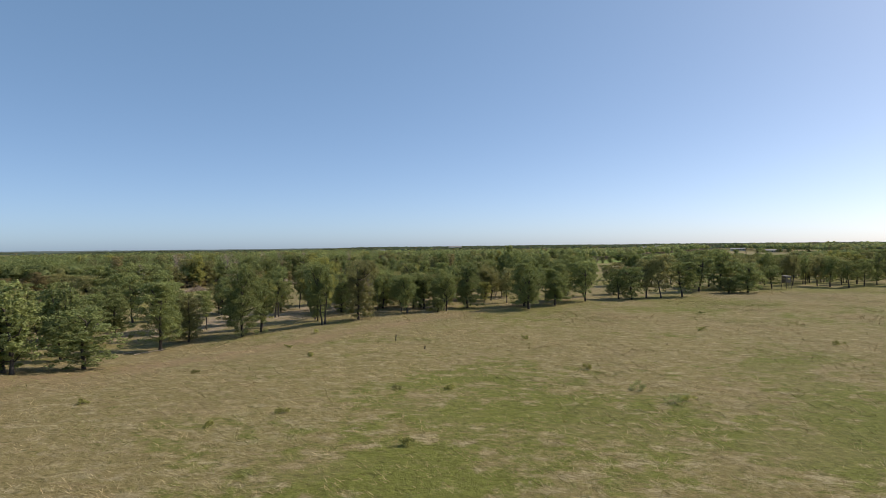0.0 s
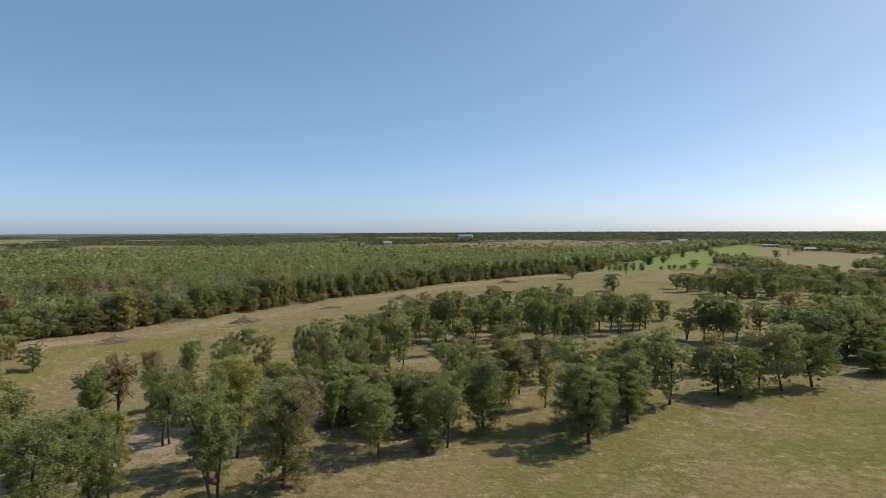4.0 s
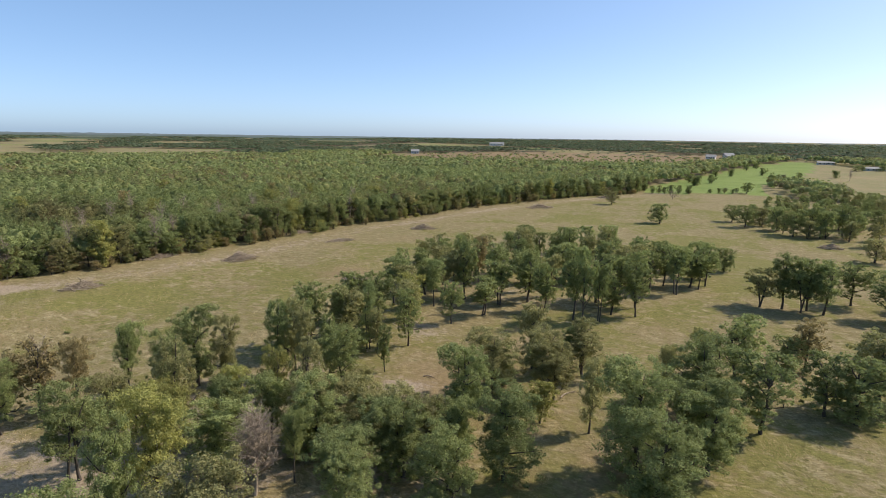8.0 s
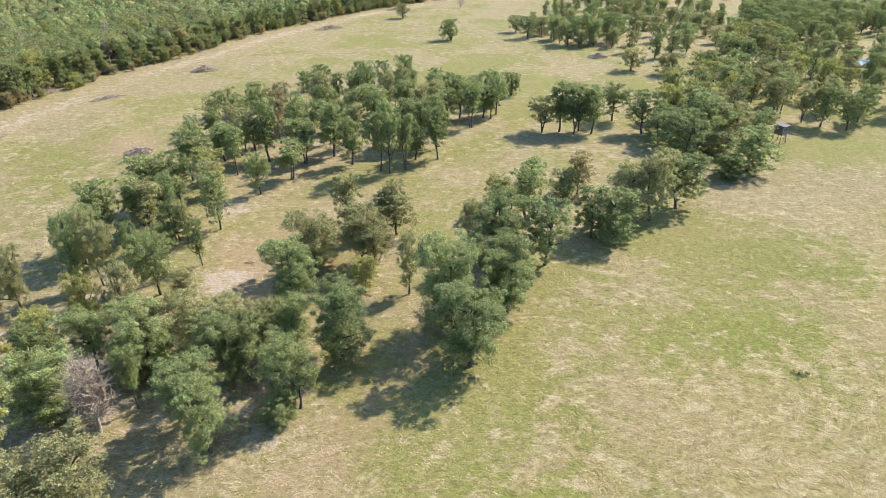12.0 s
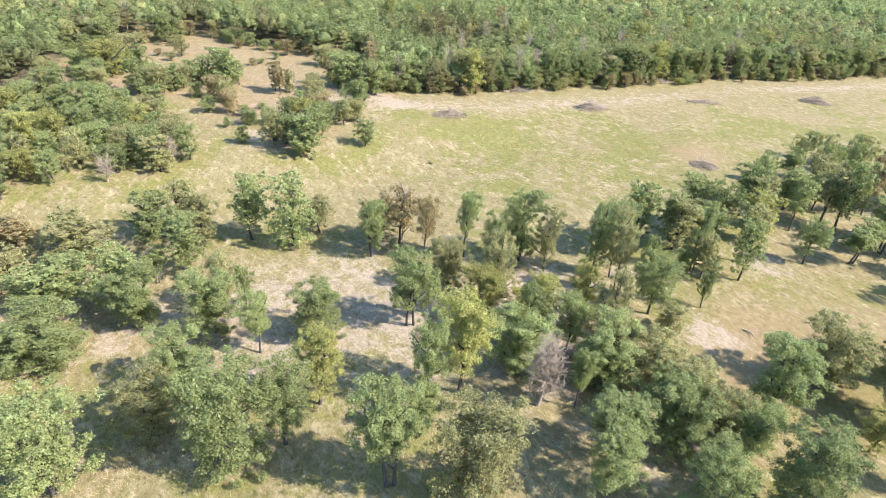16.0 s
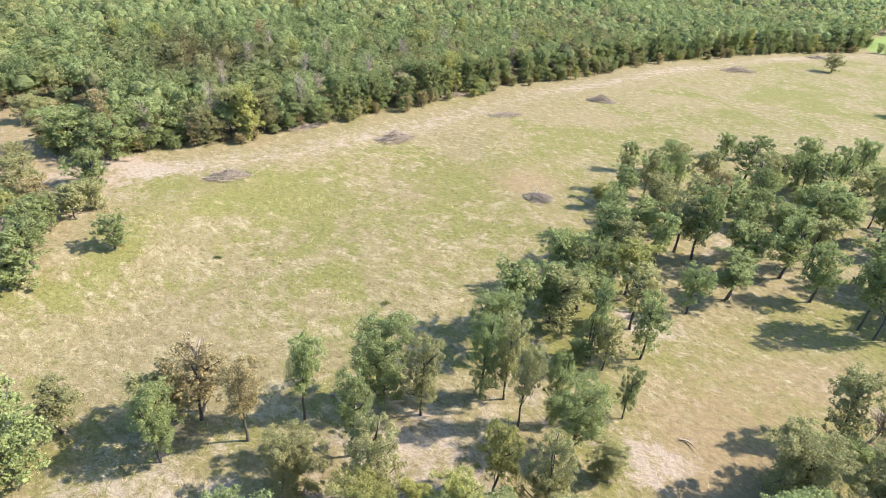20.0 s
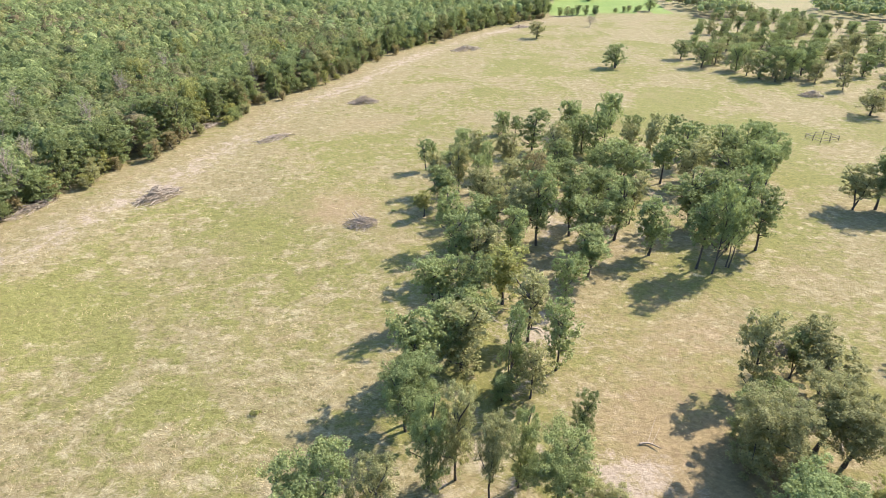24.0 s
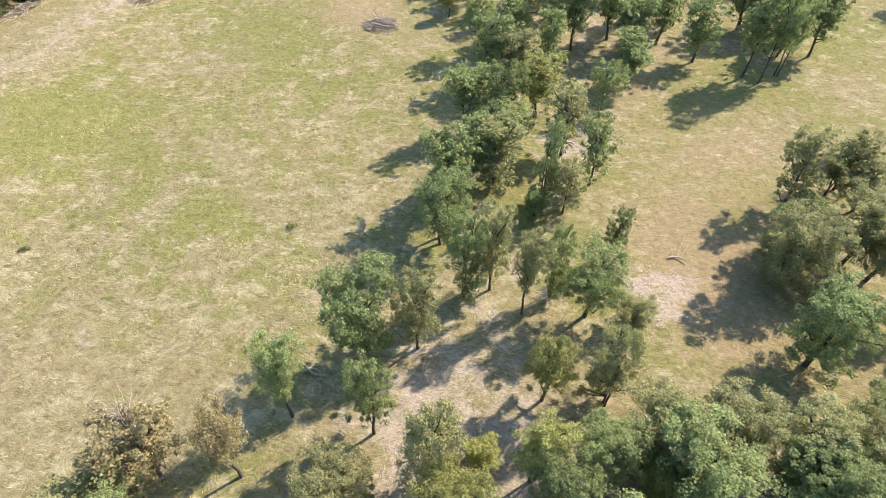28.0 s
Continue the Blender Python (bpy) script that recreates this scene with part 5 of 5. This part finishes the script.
def house(x, y, length, deep, wall, turn, label):
    root = new("farmhouse")
    part("wall", boxmesh("wall", (length, deep, wall), (0, 0, wall / 2 - 0.2), WALLS), root)
    bm = bmesh.new()
    a, b, rise = length / 2 + 0.5, deep / 2 + 0.6, deep * 0.28
    z = wall - 0.2
    v = [bm.verts.new(p) for p in ((-a, -b, z), (a, -b, z), (a, b, z), (-a, b, z), (-a, 0, z + rise), (a, 0, z + rise))]
    for f in ((0, 1, 5, 4), (2, 3, 4, 5), (1, 2, 5), (3, 0, 4), (3, 2, 1, 0)):
        bm.faces.new([v[k] for k in f])
    me = bpy.data.meshes.new("roof")
    bm.to_mesh(me)
    bm.free()
    me.materials.append(SHINGLE)
    part("roof", me, root)
    for k in range(4):
        part("window", boxmesh("window", (1.4, 0.12, 1.2), (-length * 0.36 + k * length * 0.24, -deep / 2 - 0.03, wall * 0.52), PANE), root)
    part("door", boxmesh("door", (1.0, 0.12, 2.0), (length * 0.02, -deep / 2 - 0.03, 0.9), BOARD), root)
    root.matrix_basis = pose(x, y, float(height_at(x, y)), 0, 0, turn)
    return tagged(root, label, "house", "far houses")


house(-378, 1400, 34, 12, 5, 8, "long white farm building among far woods")
house(-334, 790, 11, 8, 4.0, 20, "small white house in the forest")
house(58, 826, 11, 9, 3.5, -15, "white farmhouse behind the green pasture")
house(84, 890, 12, 10, 3.5, 10, "pale farmhouse near trees")
for k, (x, y) in enumerate(((168, 752), (185, 652), (58, 827), (82, 870), (-900, 1900), (-1050, 2050), (-1250, 2300))):
    house(x, y, (17, 18, 6)[min(k, 2)], 5, 2.4, 12 * k, "pale farm building at the edge of far fields")


# ---- small things in the field ----
def field_stake(x, y, h, lean):
    rods = Tubes(6)
    rods.add([(0, 0, -0.1), (0.02, 0, h * 0.5), (0.05, 0.02, h)], [0.07, 0.065, 0.055])
    ob = new("wooden_stake", rods.mesh("wooden_stake", BARK))
    ob.matrix_basis = pose(x, y, float(height_at(x, y)), lean, 0, 40)
    return tagged(ob, "short dark wooden stake in dry grass", "stake", "stakes in the south field")


for x, y, h, lean in STAKES:
    field_stake(x, y, h, lean)


def fallen_branch(x, y, length, turn, label):
    rng = np.random.default_rng(int(abs(x * 7 + y)))
    root = new("fallen_branch")
    main, twigs = Tubes(6), Tubes(4)
    k = np.linspace(0, 1, 6)
    line = np.stack([length * (k - 0.5), 0.25 * np.sin(4 * k), 0.12 + 0.15 * k], 1)
    main.add(line, np.interp(k, (0, 1), (0.10, 0.03)))
    for n in range(2):
        p = line[2 + n % 4]
        d = np.array([0.7, rng.normal() * 0.9, rng.uniform(0.05, 0.5)])
        twigs.add([p, p + d * 0.6, p + d * 1.1], [0.022, 0.016, 0.008])
    part("bough", main.mesh("bough", DEADWOOD), root)
    part("twig_spray", twigs.mesh("twig_spray", DEADWOOD), root)
    root.matrix_basis = pose(x, y, float(height_at(x, y)), 0, 0, turn)
    return tagged(root, label, "branch")


for k, (x, y, length, turn) in enumerate(BRANCHES):
    fallen_branch(x, y, length, turn, "pale fallen bough lying in short grass")


def weed_bush(x, y, size, kind):
    rng = np.random.default_rng(int(abs(x * 3 + y * 11)))
    v, f = leaf_cloud(rng, rng.normal(size=(9, 3)) * (size * 0.5, size * 0.5, size * 0.2) + (0, 0, size * 0.45), np.full(9, size * 0.38), 90, 0.04)
    ob = new("weed_bush", sheet("weed_bush", v, f, LEAF[kind]))
    ob.matrix_basis = pose(x, y, float(height_at(x, y)))
    return tagged(ob, "small leafy weed clump standing in the meadow", "bush", "weeds in the meadow")


for x, y, size, kind in WEEDS:
    weed_bush(x, y, 0.75 * size, kind)

n = Nodes("pond_water")
WATER = n.plain((0.05, 0.06, 0.05), 0.06, normal=n.bump(n.noise(2.0, 3), 0.05, 0.02), specular=0.6)
ring = [(8.0 * math.cos(a) * (1 + 0.1 * math.sin(3 * a)), 4.5 * math.sin(a)) for a in np.linspace(0, 2 * math.pi, 40, endpoint=False)]
pond = new("water", sheet("water", [(0, 0, 0)] + [(a, b, 0) for a, b in ring], [(0, k + 1, (k + 1) % 40 + 1) for k in range(40)], WATER))
pond.matrix_basis = pose(118, 174, float(height_at(118, 174)) + 0.25, 0, 0, 20)
tagged(pond, "small bright pond among trees", "water", kind="structure")


# ---- grass: tufts standing in the meadow ----
def grass_material(name, dry, pale, green):
    n = Nodes(name)
    blade = n.add("ShaderNodeNewGeometry").outputs["Random Per Island"]
    c = n.mix(blade, dry, pale)
    c = n.mix(n.ramp(n.noise(0.16, 4, 0.65), 0.46, 0.62), c, green)
    return n.plain(c, 0.85, specular=0.15)


def tufts(name, count, box, tall, material, label, seed, keep, wide=0.016):
    rng = np.random.default_rng(seed)
    x, y = rng.uniform(box[0], box[1], count), rng.uniform(box[2], box[3], count)
    # tufts gather in patches
    dense = keep(x, y) & (rng.random(count) < 0.35 + 0.65 * (wave(x, y, 3.0, 5.0) + 0.5 * wave(x, y, 7.0, 1.7) > 0.05))
    x, y = x[dense], y[dense]
    n, blades = len(x), 4
    px, py = np.repeat(x, blades) + rng.normal(size=n * blades) * 0.22, np.repeat(y, blades) + rng.normal(size=n * blades) * 0.22
    size = np.repeat(rng.uniform(0.5, 1.25, n), blades) * tall
    lean = np.repeat(rng.uniform(0, 6.283, n) * 0.25 + 2.6 + 0.9 * wave(x, y, 5.0, 9.0), blades) + rng.normal(size=n * blades) * 0.9
    a = rng.uniform(0, 6.283, n * blades)
    z = height_at(px, py) - 0.03
    w = wide + 1.5 * wide * rng.random(n * blades)
    base = np.stack([px, py, z], 1)
    side = np.stack([np.cos(a) * w, np.sin(a) * w, 0 * a], 1)
    tip = base + np.stack([np.cos(lean) * size * 0.85, np.sin(lean) * size * 0.85, size * (0.12 + 0.4 * rng.random(n * blades))], 1)
    v = np.stack([base - side, base + side, tip], 1).reshape(-1, 3)
    ob = new(name, sheet(name, v, np.arange(len(v)).reshape(-1, 3), material))
    tagged(ob, label, "grass", kind="stuff")


RANK = grass_material("rank_weeds", (0.20, 0.135, 0.075), (0.36, 0.27, 0.16), (0.15, 0.165, 0.055))
tufts("verge_weeds", 26000, (-125, -5, 62, 345), 0.9, RANK, "rank brown weeds along the forest edge", 4, lambda x, y: (x > edge_x(y) - 1.5) & (x < edge_x(y) + 4.5))
STRAW = grass_material("straw_blades", (0.29, 0.21, 0.10), (0.50, 0.395, 0.22), (0.19, 0.20, 0.065))
tufts("dry_grass", 75000, (-45, 95, -62, 105), 0.6, STRAW, "tufts of dry straw-coloured grass in the south field", 1, lambda x, y: y < 40 + 0.75 * x + 25, 0.013)
tufts("meadow_grass", 36000, (-108, -15, 25, 190), 0.5, STRAW, "tufts of dry grass in the hay meadow", 2, lambda x, y: (x > edge_x(y) + 2) & (x < -45 + 0.25 * (y - 60)))
tufts("glade_grass", 12000, (-60, 20, 0, 130), 0.45, STRAW, "tufts of thin grass between the oaks", 3, lambda x, y: y < 150)
